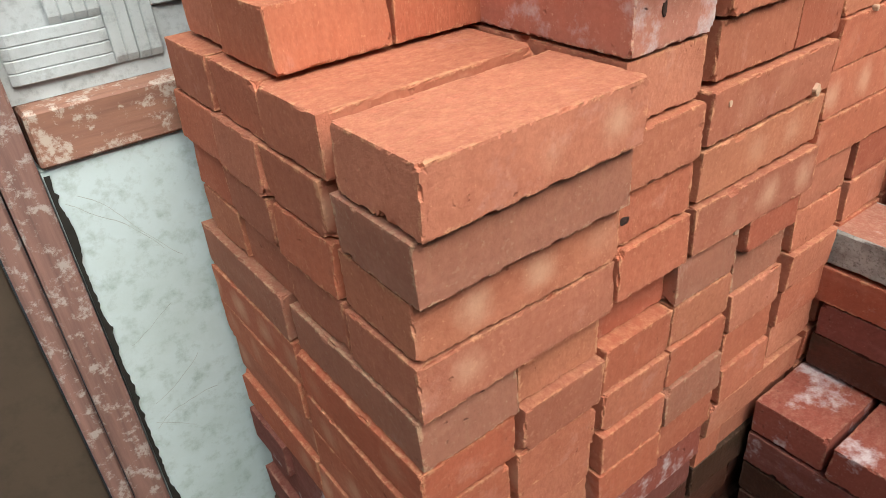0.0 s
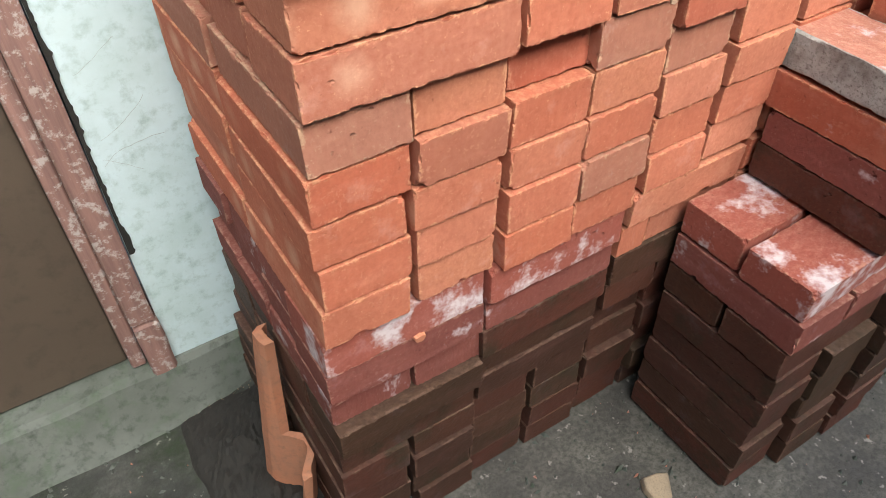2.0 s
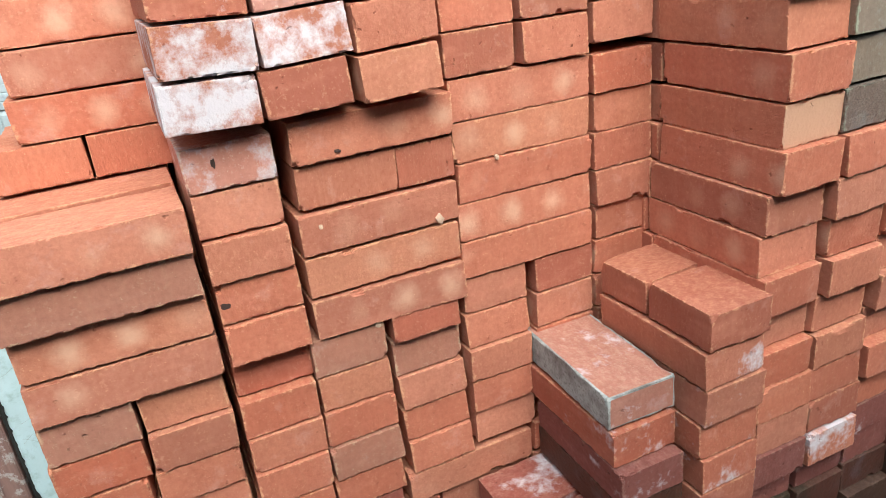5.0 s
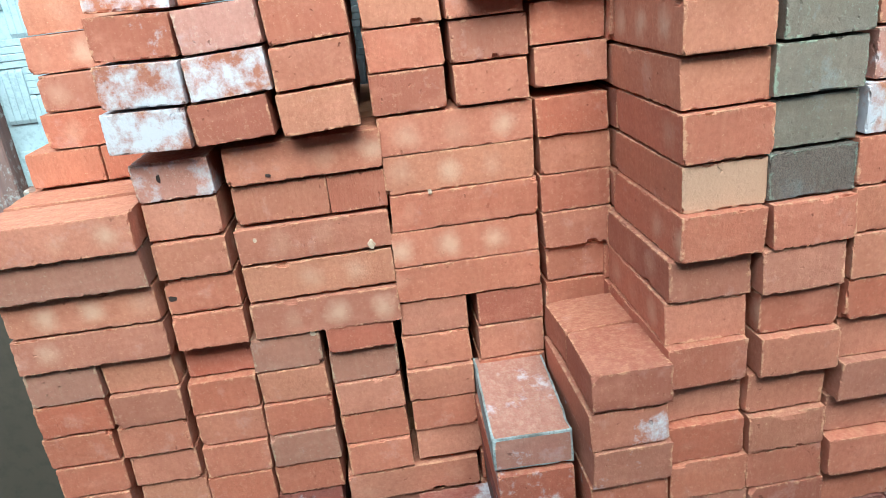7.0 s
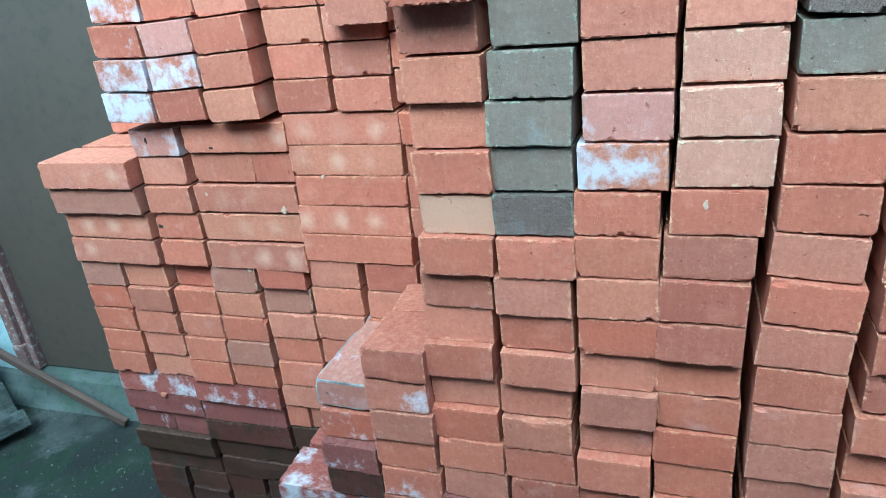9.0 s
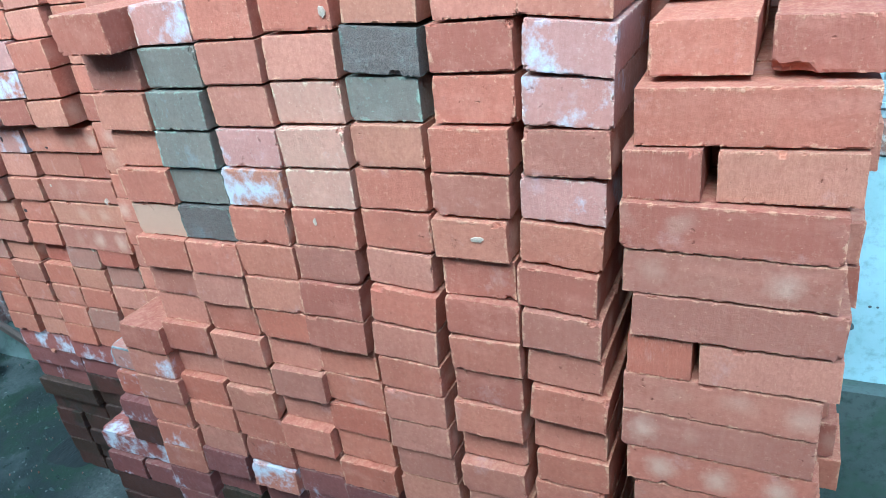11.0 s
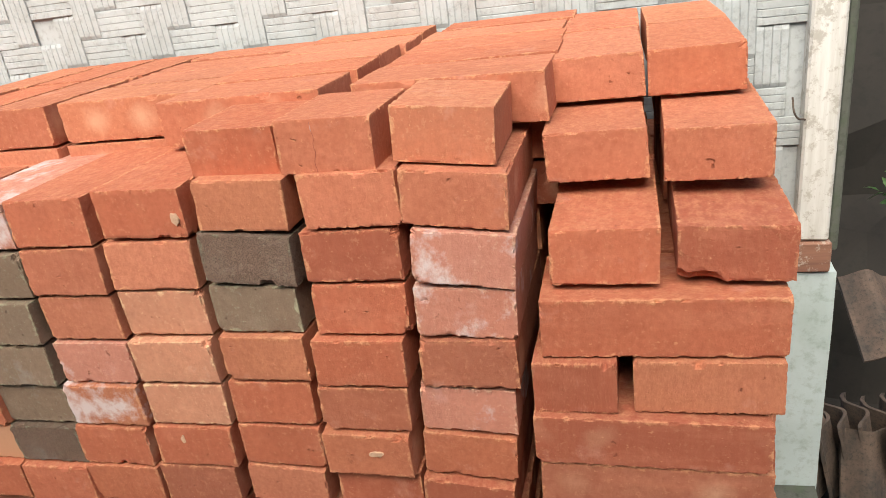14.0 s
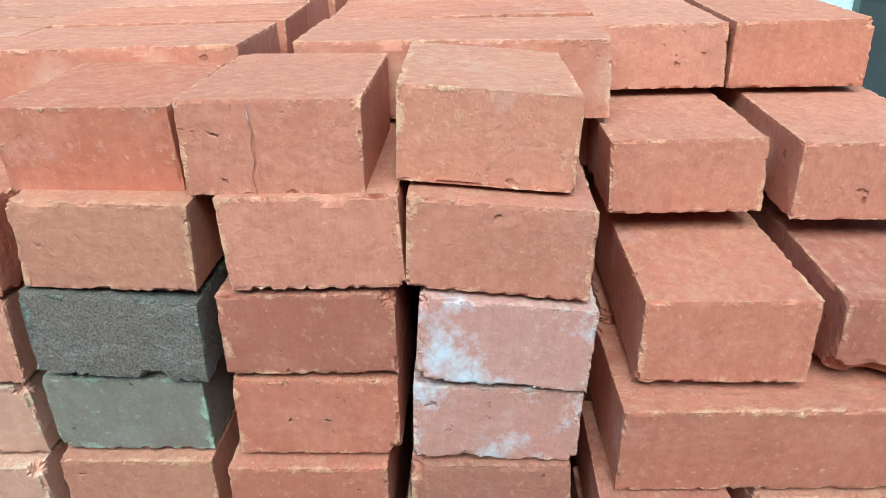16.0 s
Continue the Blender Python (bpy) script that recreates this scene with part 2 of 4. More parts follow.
def grainy_wood(name, base, dark, paint=None, stretch=(30, 30, 2)):
    m, t, bsdf = nodes_of(name)
    vec = coords(t, True, stretch)
    a = noise_tex(t, vec, 2.0, 6.0, 0.7)
    col = mix(t, ramp(t, a, 0.35, 0.65), base, dark)
    if paint:
        v2 = coords(t, True)
        flake = noise_tex(t, v2, 45.0, 6.0, 0.75)
        col = mix(t, ramp(t, flake, 0.52, 0.60, 0.0, 0.8), col, paint)
    t.links.new(col, bsdf.inputs["Base Color"])
    bsdf.inputs["Roughness"].default_value = 0.75
    bump(t, bsdf, a, 0.4, 0.002)
    return m


M_WALL = plaster("whitewashed_plaster", (0.50, 0.615, 0.635), (0.33, 0.425, 0.395), 0.62, 4.5)
M_STEP = plaster("bare_cement", (0.105, 0.115, 0.10), (0.045, 0.055, 0.04), 0.8, 5.0, 0.85, (0.07, 0.095, 0.062))


def yard_cement(name):
    """Worn cement screed: grey, with black-green growth in patches, pale worn spots and grit."""
    m, t, bsdf = nodes_of(name)
    vec = coords(t, False)
    broad = noise_tex(t, vec, 3.2, 7.0, 0.68)
    patch = noise_tex(t, vec, 8.5, 8.0, 0.72)
    grit = noise_tex(t, vec, 130.0, 4.0, 0.7)
    flecks = noise_tex(t, vec, 48.0, 3.0, 0.6)
    col = mix(t, ramp(t, patch, 0.40, 0.60), (0.024, 0.027, 0.022), (0.080, 0.080, 0.068))
    col = mix(t, ramp(t, broad, 0.45, 0.53, 0.0, 0.90), col, (0.008, 0.010, 0.006))
    col = mix(t, times(t, ramp(t, broad, 0.45, 0.55), ramp(t, patch, 0.47, 0.55)), col, (0.016, 0.030, 0.009))
    col = mix(t, ramp(t, grit, 0.34, 0.66, 0.55, 0.0), col, (0.018, 0.018, 0.014))
    col = mix(t, ramp(t, flecks, 0.66, 0.70, 0.0, 0.7), col, (0.22, 0.21, 0.18))
    # swept and dry in front of the piles
    place = node(t, "ShaderNodeVectorMath", operation="DISTANCE")
    t.links.new(vec.outputs[0], place.inputs[0])
    place.inputs[1].default_value = (0.75, -0.25, 0.0)
    wander = node(t, "ShaderNodeMath", operation="MULTIPLY_ADD")
    put(t, broad, wander.inputs[0])
    wander.inputs[1].default_value = 0.5
    put(t, place.outputs["Value"], wander.inputs[2])
    dry = mix(t, ramp(t, patch, 0.40, 0.62), (0.050, 0.046, 0.039), (0.120, 0.114, 0.094))
    dry = mix(t, ramp(t, grit, 0.36, 0.60, 0.8, 0.0), dry, (0.030, 0.027, 0.022))
    dry = mix(t, ramp(t, flecks, 0.64, 0.68, 0.0, 0.8), dry, (0.26, 0.24, 0.21))
    col = mix(t, ramp(t, wander, 1.08, 0.92, 0.0, 0.9), col, dry)
    t.links.new(col, bsdf.inputs["Base Color"])
    t.links.new(ramp(t, patch, 0.3, 0.7, 0.55, 0.9).outputs[0], bsdf.inputs["Roughness"])
    high = node(t, "ShaderNodeMath", operation="ADD")
    put(t, patch, high.inputs[0])
    put(t, times(t, grit, 0.45), high.inputs[1])
    bump(t, bsdf, high, 0.8, 0.006)
    return m


M_GROUND = yard_cement("damp_cement_ground")
M_JAMB = grainy_wood("worn_red_paint_wood", (0.26, 0.145, 0.120), (0.15, 0.085, 0.070), (0.42, 0.38, 0.35))
M_BEAM = grainy_wood("worn_red_paint_beam", (0.30, 0.15, 0.10), (0.2, 0.10, 0.07), (0.48, 0.42, 0.36), (2, 30, 30))
M_POST = grainy_wood("white_painted_wood", (0.66, 0.68, 0.66), (0.50, 0.51, 0.48), (0.36, 0.35, 0.31))
M_DOOR = plaster("brown_painted_board", (0.082, 0.061, 0.043), (0.060, 0.046, 0.034), 0.6, 3.0, 0.55)
M_WEAVE = plaster("whitewashed_bamboo", (0.42, 0.475, 0.495), (0.27, 0.29, 0.285), 0.55, 9.0)
M_TILE = plaster("terracotta_roof_tile", (0.42, 0.17, 0.09), (0.25, 0.15, 0.10), 0.6, 10.0)
M_OLDTILE = plaster("weathered_roof_tile", (0.115, 0.082, 0.062), (0.035, 0.034, 0.032), 0.85, 10.0)
M_SHEET = plaster("weathered_fibre_cement", (0.10, 0.105, 0.090), (0.012, 0.016, 0.011), 0.95, 14.0)
M_EARTH = plaster("dark_earth", (0.016, 0.014, 0.011), (0.008, 0.008, 0.006), 0.7, 4.0)
M_LEAF = plaster("green_leaf", (0.05, 0.14, 0.03), (0.03, 0.09, 0.02), 0.4, 30.0, 0.5)
M_MORTAR = plaster("cement_mortar_crust", (0.40, 0.41, 0.38), (0.15, 0.13, 0.11), 0.9, 26.0)


# ---- helpers for shapes ----
def mesh_of(name, bm):
    me = bpy.data.meshes.new(name)
    bm.to_mesh(me)
    bm.free()
    return me


def part(name, bm, material, parent=None, label=""):
    me = mesh_of(name, bm)
    me.materials.append(material)
    ob = new(name, me)
    if parent:
        ob.parent = parent
    return tagged(ob, label)


def box(x0, x1, y0, y1, z0, z1, bevel=0.0, cuts=0, rough=0.0):
    bm = bmesh.new()
    bmesh.ops.create_cube(bm, size=1.0)
    bmesh.ops.scale(bm, vec=(x1 - x0, y1 - y0, z1 - z0), verts=bm.verts)
    bmesh.ops.translate(bm, vec=((x0 + x1) / 2, (y0 + y1) / 2, (z0 + z1) / 2), verts=bm.verts)
    if bevel:
        bmesh.ops.bevel(bm, geom=bm.edges[:], offset=bevel, segments=1, affect="EDGES")
    if cuts:
        bmesh.ops.subdivide_edges(bm, edges=bm.edges[:], cuts=cuts, use_grid_fill=True)
    if rough:
        for v in bm.verts:
            v.co += noise.noise_vector(v.co * 23.0) * rough
    return bm


# ---- setting ----
WALL_Y = 0.444
GROUND = -0.04
ground_bm = bmesh.new()
ground_xs = [-40, -12, -5, -2] + [-1.5 + 0.1 * i for i in range(46)] + [3.5, 6, 15, 40]
ground_ys = [-40, -12, -5, -2.5] + [-1.6 + 0.1 * i for i in range(24)] + [1.4, 3, 10, 40]
grid = [[ground_bm.verts.new((x, y, GROUND + 0.005 * noise.noise(Vector((x * 4, y * 4, 0))) - 0.003)) for x in ground_xs] for y in ground_ys]
for j in range(len(ground_ys) - 1):
    for i in range(len(ground_xs) - 1):
        ground_bm.faces.new((grid[j][i], grid[j][i + 1], grid[j + 1][i + 1], grid[j + 1][i]))
tagged(part("ground", ground_bm, M_GROUND), "damp grey cement yard with dark mossy stains", "ground", kind="structure")

# plinth wall, bamboo wall, timber frame
def strip_wall(name, x0, x1, y0, y1, z0, z1, material, cuts=0, rough=0.0, bevel=0.0):
    return part(name, box(x0, x1, y0, y1, z0, z1, bevel, cuts, rough), material)


tagged(strip_wall("wall_plinth", -0.137, 2.066, WALL_Y, WALL_Y + 0.12, -0.06, 0.826, M_WALL, 6, 0.002), "whitewashed plaster plinth wall with dark spots and cracks", "wall", kind="structure")
tagged(strip_wall("wall_left", -1.87, -0.93, WALL_Y, WALL_Y + 0.12, -0.06, 2.6, M_WALL, 6, 0.002), "whitewashed plaster wall beside the door", "wall", kind="structure")
tagged(strip_wall("wall_backing", -0.137, 2.02, WALL_Y + 0.0265, WALL_Y + 0.10, 0.887, 2.6, M_WEAVE), "pale backing behind the woven bamboo wall", "wall", kind="structure")


def weave_mesh(x0, x1, z0, z1, cell=0.050):
    """Split bamboo in a two-over-two twill, each band made of four slats."""
    bm = bmesh.new()
    rng = random.Random(5)
    cols, rows = int((x1 - x0) / cell), int((z1 - z0) / cell)

    def slat(cx, cz, half_len, half_w, upright):
        d = rng.uniform(0.0, 0.0016)
        ring = []
        for s, lift in ((-1.0, 0.003), (-0.85, 0.0), (0.85, 0.0), (1.0, 0.003)):
            for w in (-1, 1):
                a, b = s * half_len, w * half_w
                ring.append(bm.verts.new((cx + (b if upright else a), WALL_Y + 0.02 + d + lift, cz + (a if upright else b))))
                a2, b2 = s * half_len, w * half_w * 0.80
                ring.append(bm.verts.new((cx + (b2 if upright else a2), WALL_Y + 0.0187 + d + lift, cz + (a2 if upright else b2))))
        for k in range(3):
            o, n = k * 4, k * 4 + 4
            for p, q in ((0, 1), (1, 3), (3, 2)):
                f = (ring[o + p], ring[n + p], ring[n + q], ring[o + q])
                bm.faces.new(f)

    for j in range(rows + 1):
        for i in range(cols + 1):
            m = (i + (j if (i // 14) % 2 == 0 else -j)) % 4
            x, z = x0 + i * cell, z0 + j * cell
            if m == 0:
                for k in range(4):
                    slat(x + cell, z + cell * (0.126 + 0.249 * k), cell * 0.995, cell * 0.1255, False)
            if (i + (j if (i // 14) % 2 == 0 else -j)) % 4 == 2:
                up = (i // 14) % 2 == 0
                for k in range(4):
                    slat(x + cell * (0.126 + 0.249 * k), z + (cell if up else 0.0), cell * 0.995, cell * 0.1255, True)
    bmesh.ops.recalc_face_normals(bm, faces=bm.faces[:])
    return bm


weave = part("wall_bamboo", weave_mesh(-0.13, 1.96, 0.905, 2.3), M_WEAVE)
tagged(weave, "whitewashed woven bamboo wall in a twill pattern", "wall", kind="structure")
tagged(strip_wall("trim_beam", -0.135, 2.052, WALL_Y - 0.008, WALL_Y + 0.10, 0.828, 0.886, M_BEAM, 4, 0.002, 0.003), "worn reddish sill beam between plinth and bamboo", "beam", kind="structure")
tagged(strip_wall("trim_post", 1.995, 2.047, WALL_Y - 0.004, WALL_Y + 0.09, 0.888, 2.6, M_POST, 4, 0.002, 0.004), "white painted timber corner post, flaking", "post", kind="structure")
tagged(strip_wall("trim_post_outer", 2.049, 2.066, WALL_Y + 0.012, WALL_Y + 0.1, 0.86, 2.6, M_STEP, 4, 0.002, 0.004), "grey weathered batten on the corner post", "post", kind="structure")
tagged(strip_wall("wall_base_right", 1.60, 2.062, WALL_Y - 0.045, WALL_Y - 0.001, -0.06, 0.345, M_STEP, 4, 0.003), "bare grey cement footing below the plinth", "wall", kind="structure")

# door
door = new("door_1")
tagged(door, "closed brown painted board door in a worn frame", "door", kind="structure")
part("panel", box(-0.86, -0.203, WALL_Y + 0.03, WALL_Y + 0.06, 0.062, 2.02, 0.002), M_DOOR, door)
for x0, x1, lab in ((-0.201, -0.178, ""), (-0.885, -0.862, "")):
    part("door_stop", box(x0, x1, WALL_Y + 0.004, WALL_Y + 0.07, 0.06, 2.05, 0.003, 3, 0.0015), M_JAMB, door)
for x0, x1 in ((-0.176, -0.139), (-0.928, -0.887)):
    part("jamb", box(x0, x1, WALL_Y - 0.012, WALL_Y + 0.09, 0.165, 2.06, 0.003, 4, 0.002), M_JAMB, door, "red painted jamb with peeling patches")
    part("jamb_foot", box(x0 + 0.001, x1 + 0.004, WALL_Y - 0.016, WALL_Y + 0.09, 0.0, 0.163, 0.004, 3, 0.003), M_JAMB, door)
part("lintel", box(-0.93, -0.137, WALL_Y - 0.012, WALL_Y + 0.09, 2.062, 2.13, 0.004), M_JAMB, door)
part("latch", box(-0.225, -0.208, WALL_Y + 0.012, WALL_Y + 0.029, 0.98, 1.09, 0.004), M_OLDTILE, door, "dark metal door latch")


def footing(x0, x1, steps):
    """A low cement footing with a slumped, rounded foot."""
    bm = bmesh.new()
    prof = [(WALL_Y + 0.06, 0.058), (WALL_Y - 0.004, 0.055), (WALL_Y - 0.016, 0.046), (WALL_Y - 0.034, 0.006), (WALL_Y - 0.055, -0.03), (WALL_Y - 0.075, -0.055)]
    rings = []
    for i in range(steps + 1):
        u = i / steps
        x = x0 + (x1 - x0) * u
        shrink = 1.0 - 0.75 * max(0.0, (u - 0.88) / 0.12) ** 2
        ring = []
        for y, z in prof:
            w = 0.006 * noise.noise(Vector((x * 9, y * 9, z * 9)))
            ring.append(bm.verts.new((x, WALL_Y + (y - WALL_Y) * shrink + w, z + w * 0.4)))
        rings.append(ring)
    for a, b in zip(rings, rings[1:]):
        for k in range(len(prof) - 1):
            bm.faces.new((a[k], a[k + 1], b[k + 1], b[k]))
    bmesh.ops.recalc_face_normals(bm, faces=bm.faces[:])
    return bm


tagged(part("trim_footing", footing(-1.74, 0.03, 60), M_STEP), "bare cement door sill and footing, mossy at the foot", "footing", kind="structure")

# ---- bricks ----
L, W, H = 0.2095, 0.1025, 0.0532


def brick_mesh(seed, rough=1.0, fine=False):
    """A hand-moulded brick: slightly warped, ragged along its lower lips, nibbled arrises, a few small breaks."""
    rng = random.Random(seed)
    nx, ny, nz = (48, 25, 10) if fine else (24, 12, 5)
    l, w, h = L * rng.uniform(0.985, 1.006), W * rng.uniform(0.98, 1.006), H * rng.uniform(0.985, 1.0)
    bm = bmesh.new()
    found = {}
    off = Vector((seed * 3.7, seed * 1.3, seed * 7.1))
    c = 0.0040 if fine else 0.0032
    places = {}
    for n, size in ((nx, l), (ny, w), (nz, h)):
        cuts = [-size / 2 + c + (size - 2 * c) * (i + rng.uniform(-0.3, 0.3) * (0 < i < n - 2)) / (n - 2) for i in range(n - 1)]
        places[n] = [-size / 2] + cuts + [size / 2]
    half = Vector((l, w, h)) / 2
    chips = []
    for _ in range(5 if rough < 2 else 7):
        sx, sy, sz = rng.choice((-1, 1)), rng.choice((-1, 1)), rng.choice((-1, 1))
        kind = rng.random()
        if kind < 0.5:
            at, nrm = Vector((sx * half.x, sy * half.y, sz * half.z)), Vector((sx, sy, sz))
        elif kind < 0.8:
            at, nrm = Vector((rng.uniform(-0.8, 0.8) * half.x, sy * half.y, sz * half.z)), Vector((0, sy, sz))
        else:
            at, nrm = Vector((sx * half.x, rng.uniform(-0.7, 0.7) * half.y, sz * half.z)), Vector((sx, 0, sz))
        chips.append((at, nrm.normalized(), rng.choice((rng.uniform(0.0008, 0.0022), rng.uniform(0.001, 0.002), rng.uniform(0.002, 0.0045))) * rough, rng.uniform(0.003, 0.009) * rough))

    def vert(i, j, k):
        if (i, j, k) in found:
            return found[(i, j, k)]
        p = Vector((places[nx][i], places[ny][j], places[nz][k]))
        q = p.copy()
        ends = (i in (0, nx)) + (j in (0, ny)) + (k in (0, nz))
        if ends >= 2:
            nib = max(0.0, noise.noise(p * 230 + off) - 0.12) * 1.5 + 2.2 * max(0.0, noise.noise(p * 75 + off) - 0.32)
            pull = (c * 0.30 * nib - 0.0008 * max(0.0, noise.noise(p * 95 - off)) + rng.uniform(-0.0004, 0.0004)) * min(rough, 1.5) * (1.3 if ends == 3 else 1.0)
            if k == 0:
                pull = (c * 0.5 * nib + rng.uniform(0.0, 0.0007)) * min(rough, 1.5)
            pull = min(pull, c * 1.3)
            if i in (0, nx):
                q.x -= math.copysign(pull, p.x)
            if j in (0, ny):
                q.y -= math.copysign(pull, p.y)
            if k == 0:
                q.z += min(c * 0.8, 0.0002 + 0.0026 * nib + rng.uniform(0.0, 0.0006))
            elif k == nz:
                q.z -= pull
        for at, nrm, depth, reach in chips:
            d = (p - at).length
            if d < reach * 2.2:
                over = (q - at).dot(nrm) + depth * max(0.0, 1.0 - (d / (reach * 2.2)) ** 2) * 2.0 + 0.0012 * noise.noise(p * 140 + off)
                if over > 0:
                    q -= nrm * over
        q += noise.noise_vector(p * 9 + off) * 0.0007 + noise.noise_vector(p * 70 + off) * 0.00035
        if fine:
            q += noise.noise_vector(p * 210 + off) * 0.00022
        found[(i, j, k)] = bm.verts.new(q)
        return found[(i, j, k)]

    def face(edge, *ids):
        f = bm.faces.new([vert(*v) for v in ids])
        f.material_index = 1 if edge else 0

    for i in range(nx):
        for j in range(ny):
            e = i in (0, nx - 1) or j in (0, ny - 1)
            face(e, (i, j, nz), (i + 1, j, nz), (i + 1, j + 1, nz), (i, j + 1, nz))
            face(e, (i, j, 0), (i, j + 1, 0), (i + 1, j + 1, 0), (i + 1, j, 0))
        for k in range(nz):
            e = i in (0, nx - 1) or k in (0, nz - 1)
            face(e, (i, 0, k), (i + 1, 0, k), (i + 1, 0, k + 1), (i, 0, k + 1))
            face(e, (i, ny, k), (i, ny, k + 1), (i + 1, ny, k + 1), (i + 1, ny, k))
    for j in range(ny):
        for k in range(nz):
            e = j in (0, ny - 1) or k in (0, nz - 1)
            face(e, (0, j, k), (0, j, k + 1), (0, j + 1, k + 1), (0, j + 1, k))
            face(e, (nx, j, k), (nx, j + 1, k), (nx, j + 1, k + 1), (nx, j, k + 1))
    me = mesh_of("brick", bm)
    me.materials.append(MAT["r"])
    me.materials.append(MAT["r"])
    return me


def crisp_brick(seed, step):
    """A wire-cut brick: flat faces, sharp arrises that are finely ragged, burrs and bites along the lower lips, a chipped corner or two."""
    rng = random.Random(seed)
    half = Vector((L * rng.uniform(0.988, 1.006), W * rng.uniform(0.982, 1.006), H * rng.uniform(0.988, 1.002))) / 2
    off = Vector((seed * 3.7, seed * 1.3, seed * 7.1))
    bm = bmesh.new()
    found = {}
    chips = []
    for _ in range(4):
        at = Vector([rng.choice((-1, 1)) * h for h in half])
        if rng.random() < 0.5:
            at[rng.choice((0, 1))] *= rng.uniform(-0.9, 0.9)
        nrm = Vector([math.copysign(1.0, a) if abs(abs(a) - h) < 1e-6 else 0.0 for a, h in zip(at, half)]).normalized()
        chips.append((at, nrm, rng.choice((0.0012, 0.0022, 0.004)) * rng.uniform(0.7, 1.3), rng.uniform(0.004, 0.013)))
    lopsided = Vector((rng.uniform(-1, 1), rng.uniform(-1, 1), 0)) * 0.0012

    def vert(p, ring):
        key = (round(p.x, 5), round(p.y, 5), round(p.z, 5))
        if key in found:
            return found[key]
        q = p.copy()
        q.x += lopsided.x * p.z / half.z
        q.y += lopsided.y * p.z / half.z
        if ring < 2:
            small = max(0.0, noise.noise(p * 310 + off) - 0.05)
            bite = max(0.0, noise.noise(p * 85 - off) - 0.26)
            low = p.z < -half.z + 0.003
            for a in range(3):
                if abs(abs(p[a]) - half[a]) < 1e-6 and ring == 0:
                    pull = 0.0014 * small + 0.0060 * bite + rng.uniform(0.0, 0.00035)
                    if low:
                        pull = 0.0024 * small + 0.0095 * bite - 0.0018 * max(0.0, noise.noise(p * 160 + off * 2) - 0.2) + rng.uniform(-0.0002, 0.0006)
                    q[a] -= math.copysign(min(pull, 0.0042), p[a])
        for at, nrm, depth, reach in chips:
            d = (p - at).length
            if d < reach:
                over = (q - at).dot(nrm) + depth * 2.0 * (1.0 - (d / reach) ** 2) + 0.0012 * noise.noise(p * 170 + off)
                if over > 0 and ring < 2:
                    q -= nrm * min(over, 0.006)
        found[key] = bm.verts.new(q)
        return found[key]

    counts = [max(4, int(2 * h / step)) for h in half]
    for axis in range(3):
        a, b = (axis + 1) % 3, (axis + 2) % 3
        for sign in (-1, 1):
            rings = []
            for ring, inset in enumerate((0.0, 0.0024, 0.0065)):
                ha, hb = half[a] - inset, half[b] - inset
                corners = ((-ha, -hb, a, counts[a], 1), (ha, -hb, b, counts[b], 1), (ha, hb, a, counts[a], -1), (-ha, hb, b, counts[b], -1))
                loop = []
                for pa, pb, along, n, way in corners:
                    size = ha if along == a else hb
                    for k in range(n):
                        p = Vector((0, 0, 0))
                        p[axis] = sign * half[axis]
                        p[a], p[b] = pa, pb
                        p[along] += way * 2 * size * k / n
                        loop.append(vert(p, ring))
                rings.append(loop)
            m = len(rings[0])
            for r in range(2):
                for k in range(m):
                    f = (rings[r][k], rings[r][(k + 1) % m], rings[r + 1][(k + 1) % m], rings[r + 1][k])
                    bm.faces.new(f if sign > 0 else f[::-1])
            bm.faces.new(rings[2] if sign > 0 else rings[2][::-1])
    me = mesh_of("brick", bm)
    me.materials.append(MAT["r"])
    me.materials.append(MAT["r"])
    return me


BRICKS = [crisp_brick(s, 0.0085) for s in range(30)]
FINE = [crisp_brick(200 + s, 0.0022) for s in range(24)]
BROKEN = [brick_mesh(100 + s, 1.5, True) for s in range(6)]
rnd, uneven = random.Random(11), random.Random(5)


def lay(stack, x, y, z, way, tone="r", turn=0.0, lean=0.0, scale=1.0, wide=1.0, high=1.0, loose=1.0, broken=False):
    """One brick: x, y its front-left corner, z its bed; way 's' shows its long side to the yard, 'h' its end."""
    across, depth = (L * scale, W) if way == "s" else (W * wide, L * scale)
    near = z > 0.1 and y < 0.03 or z > 1.12 and y < 0.15
    wide, high, scale = wide * uneven.uniform(0.955, 0.99), high * uneven.uniform(0.965, 0.99), scale * uneven.uniform(0.986, 1.0)
    ob = new("brick", rnd.choice(BROKEN if broken else FINE if near else BRICKS))
    ob.parent = stack
    j = 0.0028 * loose
    m = pose(x + across / 2 + rnd.uniform(-j, j), y + depth / 2 + rnd.uniform(-2.0, 1.3) * j, z + H * high / 2,
             0, lean + rnd.uniform(-0.3, 0.3) * loose, turn + rnd.uniform(-0.8, 0.8) * loose)
    m = m @ pose(0, 0, 0, 0, 0, (90 if way == "h" else 0) + rnd.choice((0, 180)))
    ob.matrix_basis = m @ Matrix.Diagonal((scale, wide, high, 1))
    if tone == "r" and scale < 0.9:
        tone = "n"
    for slot, mat in zip(ob.material_slots, (MAT[tone], MAT[tone])):
        slot.link = "OBJECT"
        slot.material = mat
    return ob


def stack_of(label):
    return tagged(new("brick_stack"), label, "brick stack", "stacks of bricks along the wall")


